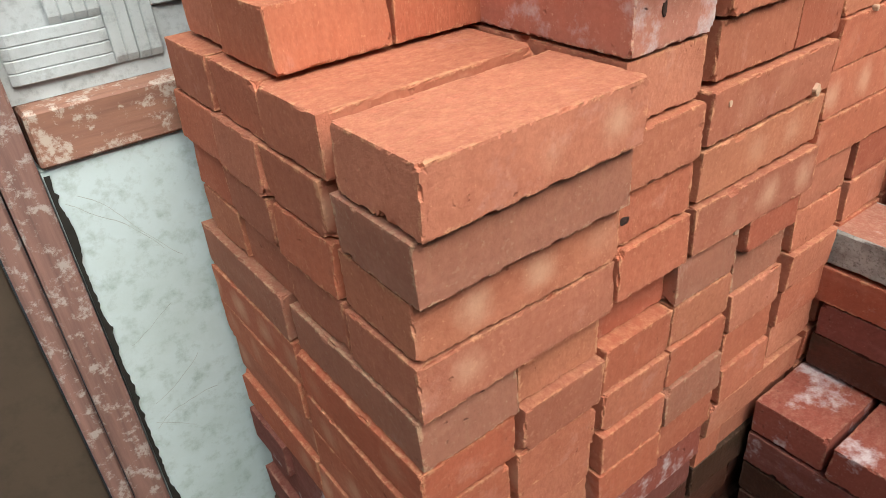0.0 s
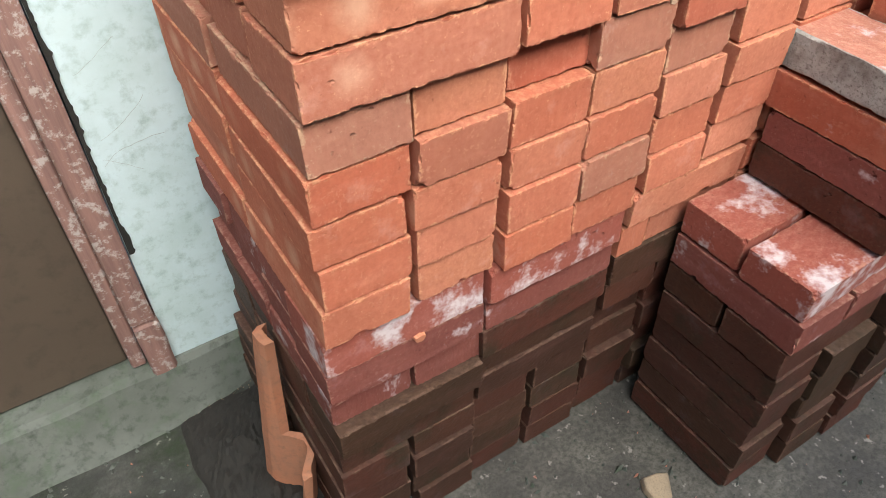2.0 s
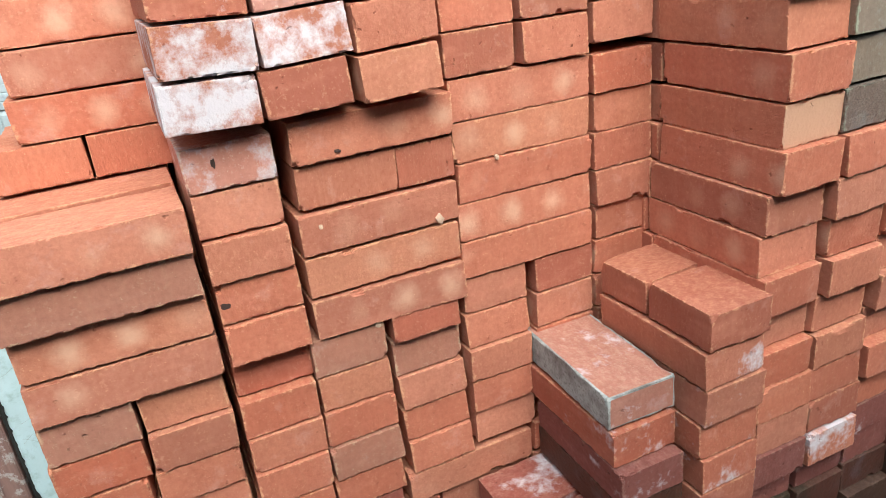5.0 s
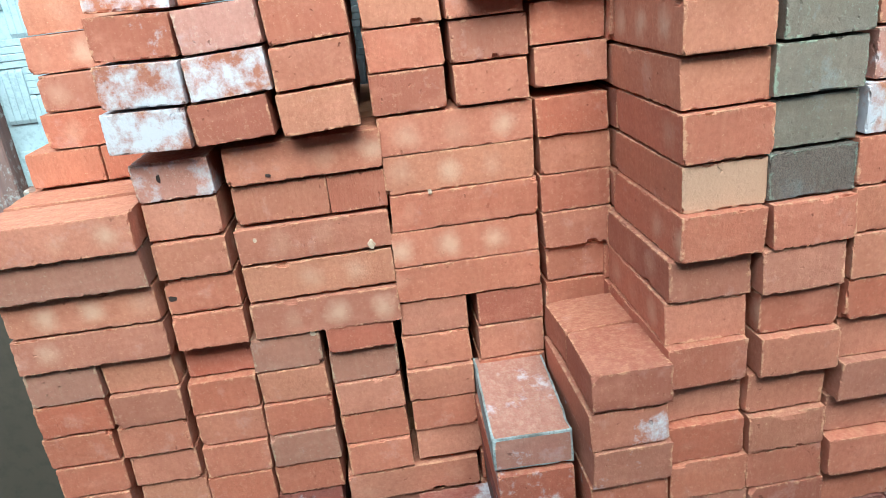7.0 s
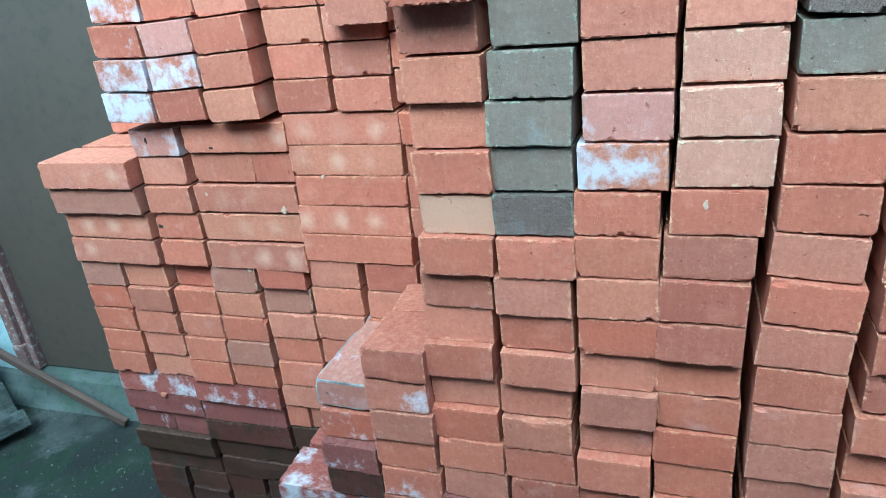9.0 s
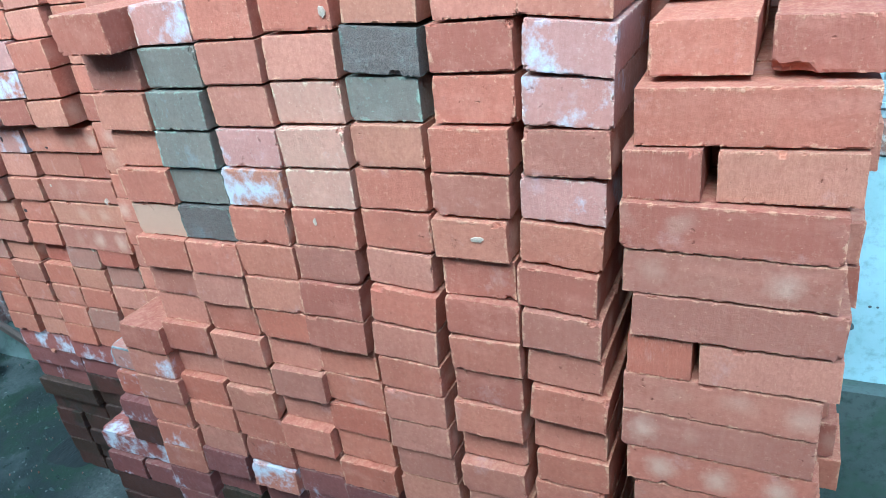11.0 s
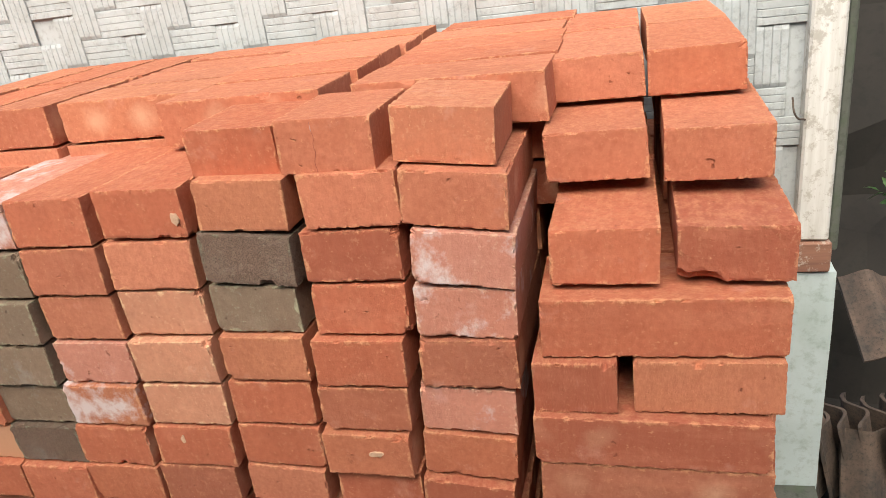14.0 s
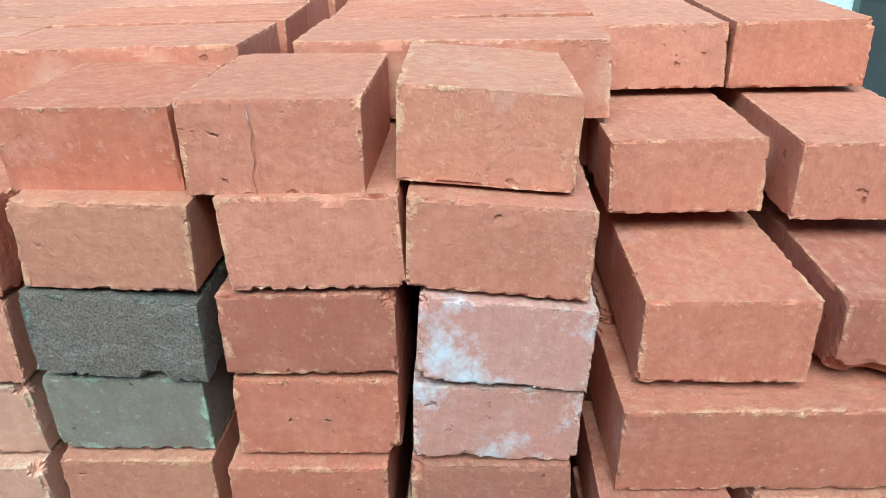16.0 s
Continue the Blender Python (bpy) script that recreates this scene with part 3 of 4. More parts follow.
def inner(stack, cells):
    """The bricks behind the faces, plain and joined."""
    verts, faces = [], []
    for x, y, z, dx, dy in cells:
        o = len(verts)
        for k in range(8):
            verts.append((x + (dx if k & 1 else 0), y + (dy if k & 2 else 0), z + (H if k & 4 else 0)))
        faces += [(o, o + 2, o + 3, o + 1), (o + 4, o + 5, o + 7, o + 6), (o, o + 1, o + 5, o + 4), (o + 2, o + 6, o + 7, o + 3), (o, o + 4, o + 6, o + 2), (o + 1, o + 3, o + 7, o + 5)]
    me = bpy.data.meshes.new("inner_bricks")
    me.from_pydata(verts, [], faces)
    me.materials.append(MAT["r"])
    ob = new("inner_bricks", me)
    ob.parent = stack
    tagged(ob, kind="stuff")


U = 0.1055          # half a brick's length with its joint

# tall stack beside the door, courses from the ground up: S long side out, H end out
stack_a = stack_of("tall stack of red bricks, damp and mossy at the foot")
COURSES_A = [
    "HHHHHHHH", "HHHHHHHH", "HHHHHHHH", "HHHHHHHH", "SSHHHH", "SSHHHH", "SSSHH", "SSSHH", "SSSHH",
    "HHHHHHHH", "HHHHHHHH", "HHHHHHHH", "HHHHHHHH", "HHHHHHHH",
    "SHSSH", "SHSSH", "SHSSH", "SHSSH", "_HSSH",
]
# how far each damp course stands back, under the first bay and under the rest
BACK_FIRST = (0.018, 0.016, 0.014, 0.013, 0.019, 0.003, 0.014, 0.008, 0.003)
BACK_REST = (0.024, 0.022, 0.020, 0.018, 0.021, 0.016, 0.011, 0.006, 0.0)


def place_a(k, u):
    """Left edge and bed of a brick in course k that starts u half-bricks from the free end."""
    late = u >= 4 if k < 14 else u >= 5
    z = (0.745 if u > 4 else 0.738) if late else 0.7225
    if k >= 14:
        z += (0.0535 if u > 4 else 0.0565 if u == 3 else 0.0548) * (k - 14)
    elif k >= 9:
        z += 0.0545 * (k - 14)
    else:
        z = GROUND + k * (z - 5 * 0.0545 - GROUND) / 9
    if k < 9:
        x = (-0.010 - 0.0012 * (9 - k), 0.094, 0.196, 0.303, 0.414, 0.520, 0.627, 0.733)[u]
    elif k < 14:
        x = (-0.007 + 0.0012 * (k - 9), 0.102, 0.210 + 0.026 * (z - 0.5), 0.313 + 0.02 * (z - 0.5), 0.4215, 0.534, 0.646, 0.751)[u]
    else:
        x = (0.001, 0.102, 0.219, 0.331 + 0.03 * (z - 0.8), 0.42, 0.539, 0.646, 0.752)[u]
    return x, z


cells_a = []
for k, course in enumerate(COURSES_A):
    u = 0
    for c in course:
        n = 2 if c in "S_" else 1
        if c == "_":
            u += n
            continue
        x, z = place_a(k, u)
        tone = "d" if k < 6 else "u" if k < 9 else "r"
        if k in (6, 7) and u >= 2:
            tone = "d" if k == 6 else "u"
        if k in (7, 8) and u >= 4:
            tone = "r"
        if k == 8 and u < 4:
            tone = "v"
        if k == 18 and u == 2:
            tone = "p"
        if k == 16 and u == 0 or (k, u) in ((13, 0), (13, 3), (10, 3), (12, 4)):
            tone = "b"
        if k == 13 and u in (2, 4):
            tone = "e"
        y = 0.0
        if u < 2:
            y = -0.024 if k == 17 else -0.016 if k == 16 else -0.006 if k > 13 else 0.0
        if k < 9:
            y += (BACK_FIRST if u < 2 else BACK_REST)[k]
        if c == "H" and k < 14:
            y += rnd.choice((0.0, 0.004, 0.010)) if k < 5 else rnd.choice((0.0, 0.0, 0.003))
        if k == 13 and u == 2:
            y += 0.014
        if k == 14 and u == 2:
            y -= 0.006
        cut = {(17, 3): 0.61, (6, 0): 0.52, (7, 4): 0.24}.get((k, u))
        if cut:
            lay(stack_a, x, y, z, "s", tone, scale=cut)
            lay(stack_a, x + cut * L + 0.003, y + 0.002, z, "s", tone, scale=0.985 - cut)
        else:
            lay(stack_a, x, y, z, c.lower(), tone, broken=(k, u) == (15, 2))
        if c == "S":
            for r in range(1, 4):
                if u < 2:
                    lay(stack_a, x + rnd.uniform(-0.001, 0.006), (-0.012 if k == 17 else 0.001) + r * 0.1015, z, "s", "u" if tone == "v" else "r" if tone == "b" else tone)
                else:
                    cells_a.append((x, 0.03 + r * U, z, L, W))
        elif u < 1:
            lay(stack_a, x + rnd.uniform(-0.012, 0.006), 0.216, z, "h", tone)
        else:
            cells_a.append((x, 0.238, z, W, L * 0.95))
        u += n
inner(stack_a, cells_a)

# its upper courses, stepped back at the free end
for k, (x, y) in enumerate(((0.016, 0.168), (0.055, 0.175), (0.06, 0.18), (0.05, 0.19), (0.06, 0.2))):
    z = 0.943 + k * 0.0545
    if k == 0:
        lay(stack_a, x, y, z, "s", scale=0.52)
        lay(stack_a, x + 0.52 * L + 0.003, y, z, "s", scale=0.47)
    else:
        lay(stack_a, x, y, z, "s")
    lay(stack_a, x + 0.004, y + U, z, "s")
UPPER = {18: "wrrrrr", 19: "wwrrrr", 20: "sprrrr", 21: "wrrrrr", 22: "_rrrrr", 23: "__rrrr"}
for k, tones in UPPER.items():
    for i, tone in enumerate(tones):
        if tone == "_":
            continue
        if i < 3:
            x, y, z, tip = 0.211 + i * 0.104 + 0.003 * (k - 18), -0.03 if k < 21 else -0.01, 1.012 + (k - 18) * 0.0555, (2.0, -2.5, -2.8)[i]
        else:
            x, y, z, tip = 0.538 + (i - 3) * 0.1065, 0.0, (1.0255 if i == 5 else 1.0155) + (k - 18) * 0.0545, 0.0
        if z > 1.27:
            continue
        lay(stack_a, x, y, z, "h", tone, 0.0, tip, broken=(k, i) in ((20, 5), (21, 0)))
        lay(stack_a, x, 0.208, min(z, 1.262), "h")

# stack further along: seven columns of bricks end on, each leaning a little
stack_c = stack_of("broad stack of red bricks end on, a few grey")
EDGES = ((0.857, 0.855, 0.842), (0.964, 0.957, 0.949), (1.070, 1.058, 1.053), (1.182, 1.162, 1.151), (1.297, 1.275, 1.266), (1.406, 1.386, 1.381), (1.515, 1.494, 1.491))
TOPS = (1.189, 1.192, 1.196, 1.200, 1.204, 1.204, 1.201)
LOW = (0.0546, 0.0556, 0.0556, 0.0564, 0.0564, 0.0566, 0.0583)
SPECIAL = {(0, 16): "y", (0, 20): "s", (1, 16): "k", (1, 17): "g", (1, 18): "g", (1, 19): "g", (1, 20): "g", (1, 21): "p", (2, 17): "w", (2, 18): "p", (3, 17): "o", (3, 18): "o", (3, 19): "o",
           (4, 19): "g", (4, 20): "k", (6, 17): "p", (6, 19): "p", (6, 20): "p", (1, 7): "w"}
WORN = ((6, 18), (3, 15), (1, 10), (5, 14), (3, 21), (1, 8))
TIPS = {(6, 17): 3.5, (6, 16): 4.0, (6, 15): 4.5, (6, 14): 3.5, (6, 13): 4.0, (6, 12): 4.5, (6, 11): 3.0, (4, 15): 4.0, (4, 14): 4.0, (4, 13): 3.5, (4, 16): 2.0, (4, 12): 3.0, (5, 14): 1.5, (5, 12): 3.0, (3, 11): 2.5, (4, 21): 2.5, (4, 20): 4.5, (6, 21): 6.0, (6, 20): 6.0, (6, 19): 2.5}
cells_c = []
for i, (hi, mid_x, lo) in enumerate(EDGES):
    for k in range(21, -1, -1):
        z = TOPS[i] - (21 - k) * 0.0573 if k >= 16 else TOPS[i] - 5 * 0.0573 - (16 - k) * LOW[i]
        if z < GROUND - 0.012:
            continue
        x0 = mid_x + (hi - mid_x) * (z - 0.9) / 0.3 if z > 0.9 else mid_x + (lo - mid_x) * min(1.0, (0.9 - z) / 0.1 if i < 2 else (0.9 - z) / 0.3)
        x0 += 0.003 * math.sin(k * 0.9 + i * 1.7)
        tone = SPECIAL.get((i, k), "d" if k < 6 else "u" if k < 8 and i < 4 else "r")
        y = -0.228 + (0.022 * (z - 0.75) if z > 0.75 else 0.0) + rnd.choice((0.0, 0.0, 0.004, 0.012 if k < 15 else 0.003)) - (0.035 if (i, k) == (0, 21) else 0.0)
        wide = 1.035 if i == 3 else 1.0
        lay(stack_c, x0, y, z, "h", tone, 0.0, TIPS.get((i, k), 0.6 * math.sin(k + i * 2.0)), wide=wide, high=1.035, broken=(i, k) in WORN)
        if i == 0:
            lay(stack_c, x0, y + 0.212, z, "h", tone)
        elif k < 20:
            cells_c.append((x0, -0.010, z, W, L))
        cells_c.append((x0, 0.203, z, W, L))
for x, y, z, turn, tip, deep in ((1.289, -0.196, 1.252, 2.0, 1.5, 0.56), (1.395, -0.206, 1.2565, -1.0, 0.8, 0.58), (1.508, -0.205, 1.2575, 0.5, 5.5, 0.56)):
    end_brick = lay(stack_c, x, y, z, "h", "c" if x > 1.5 else "r", turn, tip, scale=deep, wide=0.97)
    if 1.39 < x < 1.40:
        # a hairline crack down the end of this one
        basis = end_brick.matrix_basis.to_3x3()
        sx = 1 if (basis @ Vector((1, 0, 0))).y < 0 else -1
        sy = 1 if (basis @ Vector((0, 1, 0))).x > 0 else -1
        split, last = bmesh.new(), None
        for n in range(15):
            zz = -0.0255 + 0.050 * n / 14
            yy = sy * (-0.010 + 0.0035 * noise.noise(Vector((0, 2.3, zz * 90))))
            wd = 0.00028 + 0.0003 * abs(noise.noise(Vector((5, 0, zz * 200))))
            row = [split.verts.new((sx * (L / 2 + 0.0008), yy - wd, zz)), split.verts.new((sx * (L / 2 + 0.0008), yy + wd, zz))]
            if last:
                split.faces.new((last[0], last[1], row[1], row[0]))
            last = row
        part("crack", split, MAT["v"], end_brick, "fine dark crack")
# the bricks lying behind, level with the top
for k, z in enumerate((1.150, 1.207, 1.262)):
    x = 0.67
    for wd in (0.105, 0.105, 0.105, L, L, L, 0.105):
        front = -0.03 if k < 2 or x < 1.15 else -0.085
        if k == 2 and x > 1.15 and wd == L and x < 1.3:
            x = 1.192
        if k == 2 and 1.35 < x < 1.5:
            x = 1.430
        if not (k < 2 and front < -0.05):
            if wd == L:
                for r in range(4 if front > -0.05 else 5):
                    if k == 2 or r < 4:
                        lay(stack_c, x, front + r * 0.107, z, "s", loose=2.0 if k == 2 else 1.0)
            elif x < 1.6:
                lay(stack_c, x, -0.03, z, "h")
                lay(stack_c, x, 0.186, z, "h")
        x += wd + 0.005
inner(stack_c, cells_c)

# low piles in the corner between the two
stack_b = stack_of("low pile of dark mossy bricks, whitened on top")
for k in range(8):
    tone = "d" if k < 6 else "u"
    z = -0.036 + k * 0.0563
    if k == 7:
        for r in range(2):
            lay(stack_b, 0.522, -0.212 + r * U, z, "s", "v", loose=1.5)
    elif k == 5:
        for r in range(2):
            lay(stack_b, 0.522, -0.212 + r * U, z, "s", tone)
    else:
        for r in range(2):
            lay(stack_b, 0.522 + r * U, -0.212 + (0.0 if r == 0 else rnd.uniform(-0.02, 0.0)), z, "h", tone)
for k, (z, y, tone) in enumerate(((0.4165, -0.214, "d"), (0.470, -0.212, "u"), (0.5235, -0.200, "l"))):
    lay(stack_b, 0.630, y, z, "h", tone)
block = tagged(new("crusted_brick", brick_mesh(77, 1.6)), "used red brick crusted with grey mortar, lying on a pile", "brick")
block.matrix_basis = pose(0.683, -0.088, 0.6045, 0, 0, 88) @ Matrix.Diagonal((1.0, 1.02, 0.92, 1))
block.data.materials[0] = MAT["m"]
block.data.materials[1] = M_MORTAR
for face in block.data.polygons:
    if abs(face.normal.y) > 0.6:
        face.material_index = 1
stack_e = stack_of("narrow pile of red bricks with white stains")
for k in range(14):
    z = 0.731 - (14 - k) * 0.0551
    if k == 13:
        lay(stack_e, 0.741, -0.235, z, "h", "r", scale=0.55, broken=True)
        lay(stack_e, 0.741, -0.235 + 0.56 * L, z - 0.001, "h", "r", 4.0, scale=0.44, high=0.95, broken=True)
    else:
        lay(stack_e, 0.741, -0.235, z, "h", "d" if k < 6 else "u" if k < 8 else "s" if k > 8 else "r")
    if k < 12:
        lay(stack_e, 0.741, -0.022, z, "h", "r", scale=0.1)

# end stack, long side to the yard
stack_d = stack_of("end stack of red bricks laid long side out")
cells_d = []
for k in range(20):
    z = 1.0715 - (20 - k) * 0.0558
    x = 1.624 + 0.006 * math.sin(k * 1.3)
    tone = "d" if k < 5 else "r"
    if k == 19:
        lay(stack_d, x, -0.238, z, "s", tone, scale=0.37, high=1.03)
        lay(stack_d, x + 0.092, -0.238, z, "s", tone, scale=0.63, high=1.03)
    elif k in (15, 9):
        lay(stack_d, x, -0.238, z, "s", tone, scale=0.35)
        lay(stack_d, x + 0.36 * L, -0.236, z, "s", tone, scale=0.68)
    else:
        lay(stack_d, x, -0.236 + rnd.uniform(-0.006, 0.003), z, "s", tone, 0.0, 1.0, scale=1.03, high=1.03)
    for r in range(1, 6):
        t2 = "k" if (k, r) == (16, 2) else tone
        if r < 5:
            lay(stack_d, x + 0.016 + rnd.uniform(0, 0.018), -0.236 + r * 0.108, z, "s", t2)
        else:
            cells_d.append((x, -0.236 + r * 0.108, z, L, W))
for r in range(6):
    lay(stack_d, 1.632 + 0.004 * r, -0.230 + r * 0.108, 1.072, "s", scale=1.04 if r == 0 else 1.0, high=1.13)
for z, fronts, xs, hi in ((1.1375, (-0.206, -0.210), (1.642, 1.752), 1.03), (1.2065, (-0.118, -0.134), (1.635, 1.747), 0.98), (1.263, (-0.02, -0.018), (1.634, 1.738), 0.93)):
    for i in range(2):
        lay(stack_d, xs[i], fronts[i], z, "h", "r", (0.3, -1.0)[i], 0.0, high=hi, wide=0.98, broken=(i == 1 and z < 1.15))
        lay(stack_d, xs[i], fronts[i] + 0.213, z, "h", high=hi)
inner(stack_d, cells_d)

# small marks on single bricks: painted pit shade, pale inclusions, an orange scab
M_PIT_SHADE = plaster("dark_pit_shade", (0.05, 0.022, 0.015), (0.03, 0.014, 0.01), 0.6, 90.0)
M_SHELL = plaster("pale_lime_inclusion", (0.58, 0.40, 0.28), (0.46, 0.28, 0.18), 0.6, 120.0)
M_SCAB = plaster("fresh_break_clay", (0.55, 0.22, 0.12), (0.42, 0.15, 0.08), 0.6, 120.0)


def mark(stack, name, x, y, z, wide, high, material, seed):
    """A ragged blot, thin as a crust, on the front of the brick that lies there."""
    for ob in stack.children:
        m = ob.matrix_basis
        if ob.name.startswith("brick") and abs(m[0][3] - x) < abs(m[0][0]) * L / 2 + abs(m[0][1]) * W / 2 and abs(m[2][3] - z) < H / 2:
            front = m[1][3] - abs(m[1][0]) * L / 2 - abs(m[1][1]) * W / 2
            if abs(front - y) < 0.02:
                y = front + 0.0006
                break
    bm = bmesh.new()
    centre = bm.verts.new((x, y - 0.0016, z))
    rim, foot = [], []
    for k in range(18):
        a = 2 * math.pi * k / 18
        r = 1.0 + 0.45 * noise.noise(Vector((math.cos(a) * 1.7, math.sin(a) * 1.7, seed)))
        rim.append(bm.verts.new((x + wide * r * math.cos(a), y - 0.0012, z + high * r * math.sin(a))))
        foot.append(bm.verts.new((x + wide * 1.1 * r * math.cos(a), y + 0.004, z + high * 1.1 * r * math.sin(a))))
    for k in range(18):
        n = (k + 1) % 18
        bm.faces.new((centre, rim[k], rim[n]))
        bm.faces.new((rim[k], foot[k], foot[n], rim[n]))
    bmesh.ops.recalc_face_normals(bm, faces=bm.faces[:])
    part(name, bm, material, stack)


# uncut holes: a raised dark blot paints the shade inside each
for x, y, z, wide, high in ((0.252, -0.0015, 0.972, 0.0024, 0.006), (0.391, -0.0015, 0.958, 0.0035, 0.002), (0.228, -0.002, 0.802, 0.006, 0.004)):
    mark(stack_a, "pit", x, y, z, wide, high, M_PIT_SHADE, x * 50)
for x, z, r in ((0.511, 0.841, 0.0048), (0.408, 0.719, 0.004), (0.356, 0.871, 0.0025), (0.60, 0.905, 0.0025)):
    mark(stack_a, "pale_inclusion", x, -0.001, z, r, r * 1.3, M_SHELL, x * 50)
mark(stack_a, "fresh_scab", 0.103, 0.0045, 0.394, 0.007, 0.0045, M_SCAB, 3.0)
for x, y, z, wide, high, mat in ((1.446, -0.2245, 0.948, 0.0075, 0.004, M_SHELL), (1.205, -0.2245, 0.95, 0.003, 0.006, M_SHELL), (1.274, -0.2195, 1.221, 0.004, 0.006, M_SHELL)):
    mark(stack_c, "pit" if mat is M_PIT_SHADE else "pale_inclusion", x, y, z, wide, high, mat, x * 50)

# ---- things around ----
def curved_tile(length=0.36, width=0.2, depth=0.045, thick=0.012, broken=False, seed=0):
    """A clay roof tile: a shallow trough with a rolled edge; broken off along a ragged line at the top if asked."""
    bm = bmesh.new()
    n, m = 14, 18
    off = Vector((seed * 2.3, 0, 0))
    top, under = [], []
    for j in range(m + 1):
        ra, rb = [], []
        for i in range(n + 1):
            u = i / n
            x = (u - 0.5) * width
            h = depth * (1 - math.cos(2 * math.pi * min(1.0, u * 1.25))) / 2 + (0.012 if u > 0.93 else 0.0)
            end = length
            if broken:
                end = length * ((0.97 if u > 0.66 else 0.42) + 0.03 * noise.noise(Vector((u * 14, 2.0, 0)) + off))
            y = end * j / m
            w = noise.noise(Vector((x * 20, y * 20, 0)) + off) * 0.0015
            ra.append(bm.verts.new((x, y, h + w + thick)))
            rb.append(bm.verts.new((x, y, h + w)))
        top.append(ra)
        under.append(rb)
    for j in range(m):
        for i in range(n):
            bm.faces.new((top[j][i], top[j][i + 1], top[j + 1][i + 1], top[j + 1][i]))
            bm.faces.new((under[j][i], under[j + 1][i], under[j + 1][i + 1], under[j][i + 1]))
        for i in (0, n):
            bm.faces.new((top[j][i], top[j + 1][i], under[j + 1][i], under[j][i]))
    for j in (0, m):
        for i in range(n):
            bm.faces.new((top[j][i], under[j][i], under[j][i + 1], top[j][i + 1]))
    bmesh.ops.recalc_face_normals(bm, faces=bm.faces[:])
    return bm


# the broken tile standing against the stack by the door
tile = part("roof_tile", curved_tile(0.345, 0.135, 0.034, 0.014, True, 3), M_TILE)
tile.matrix_basis = pose(-0.074, 0.150, GROUND - 0.005, 97, 0, 96)
tagged(tile, "broken orange clay roof tile leaning on the stack", "roof tile")


def corrugated(width, length, pitch=0.146, amp=0.033, thick=0.006, seed=0):
    bm = bmesh.new()
    nu, nv = int(width / pitch * 8), 16
    up, dn = [], []
    for j in range(nv + 1):
        a, b = [], []
        for i in range(nu + 1):
            x = width * i / nu
            y = length * j / nv
            z = amp * math.sin(2 * math.pi * x / pitch) + 0.004 * noise.noise(Vector((x * 5, y * 5, seed)))
            wx = 0.006 * noise.noise(Vector((y * 18, seed, i == 0))) if i in (0, nu) else 0.0
            a.append(bm.verts.new((x + wx, y, z + thick)))
            b.append(bm.verts.new((x + wx, y, z)))
        up.append(a)
        dn.append(b)
    for j in range(nv):
        for i in range(nu):
            bm.faces.new((up[j][i], up[j][i + 1], up[j + 1][i + 1], up[j + 1][i]))
            bm.faces.new((dn[j][i], dn[j + 1][i], dn[j + 1][i + 1], dn[j][i + 1]))
        for i in (0, nu):
            bm.faces.new((up[j][i], up[j + 1][i], dn[j + 1][i], dn[j][i]))
    for j in (0, nv):
        for i in range(nu):
            bm.faces.new((up[j][i], dn[j][i], dn[j][i + 1], up[j][i + 1]))
    bmesh.ops.recalc_face_normals(bm, faces=bm.faces[:])
    return bm


sheet = part("corrugated_sheet", corrugated(0.438, 1.1, seed=1), M_SHEET)
sheet.matrix_basis = pose(-0.735, 0.262, GROUND + 0.030, 0, -20, 157)
tagged(sheet, "mossy grey corrugated roofing sheet lying in the yard", "roofing sheet", "roofing sheets")
sheet_two = part("corrugated_sheet", corrugated(0.62, 1.1, seed=2), M_SHEET)
sheet_two.matrix_basis = pose(-1.03, 0.405, GROUND + 0.155, 0, -22, 178)
tagged(sheet_two, "second mossy corrugated sheet overlapping the first", "roofing sheet", "roofing sheets")


def bar(a, b, w, d, material, name, label, cat, rough=0.0015):
    a, b = Vector(a), Vector(b)
    ln = (b - a).length
    bm = box(-w / 2, w / 2, -d / 2, d / 2, 0, ln, 0.002, 5, rough)
    ob = part(name, bm, material)
    ob.matrix_basis = Matrix.Translation(a) @ (b - a).to_track_quat("Z", "Y").to_matrix().to_4x4()
    return tagged(ob, label, cat)


M_OLDWOOD = grainy_wood("weathered_brown_wood", (0.13, 0.075, 0.05), (0.06, 0.036, 0.026))
M_GREYWOOD = grainy_wood("weathered_post_wood", (0.26, 0.20, 0.13), (0.14, 0.10, 0.065))
bar((-0.44, 0.345, -0.022), (-1.12, 0.35, 0.305), 0.02, 0.026, M_OLDWOOD, "wooden_batten", "dark weathered wooden batten propped on the sheets", "batten")
bar((-1.17, 0.16, 0.14), (-1.30, 0.26, 1.5), 0.065, 0.05, M_GREYWOOD, "wooden_post", "worn brown wooden post standing on the sheets", "post")

# to the right of the house corner: old roof tiles, a dark bank, leaves
bank = bmesh.new()
bmesh.ops.create_grid(bank, x_segments=40, y_segments=30, size=1.0)
for v in bank.verts:
    x, y = v.co.x, v.co.y
    v.co = Vector((3.9 + x * 1.8, 1.0 + y * 0.25 + 0.5 * (y + 1), 1.6 * (y + 1) - 0.06)) + noise.noise_vector(Vector((x * 4, y * 5, 0))) * 0.13
bmesh.ops.recalc_face_normals(bank, faces=bank.faces[:])
tagged(part("earth_bank", bank, M_EARTH), "dark earth bank with roots beyond the house corner", "bank", kind="structure")
first = part("old_roof_tile", curved_tile(0.34, 0.21, 0.05, 0.012, False, 1), M_OLDTILE)
tagged(first, "dark weathered clay roof tile in a leaning heap", "roof tile", "old roof tiles")
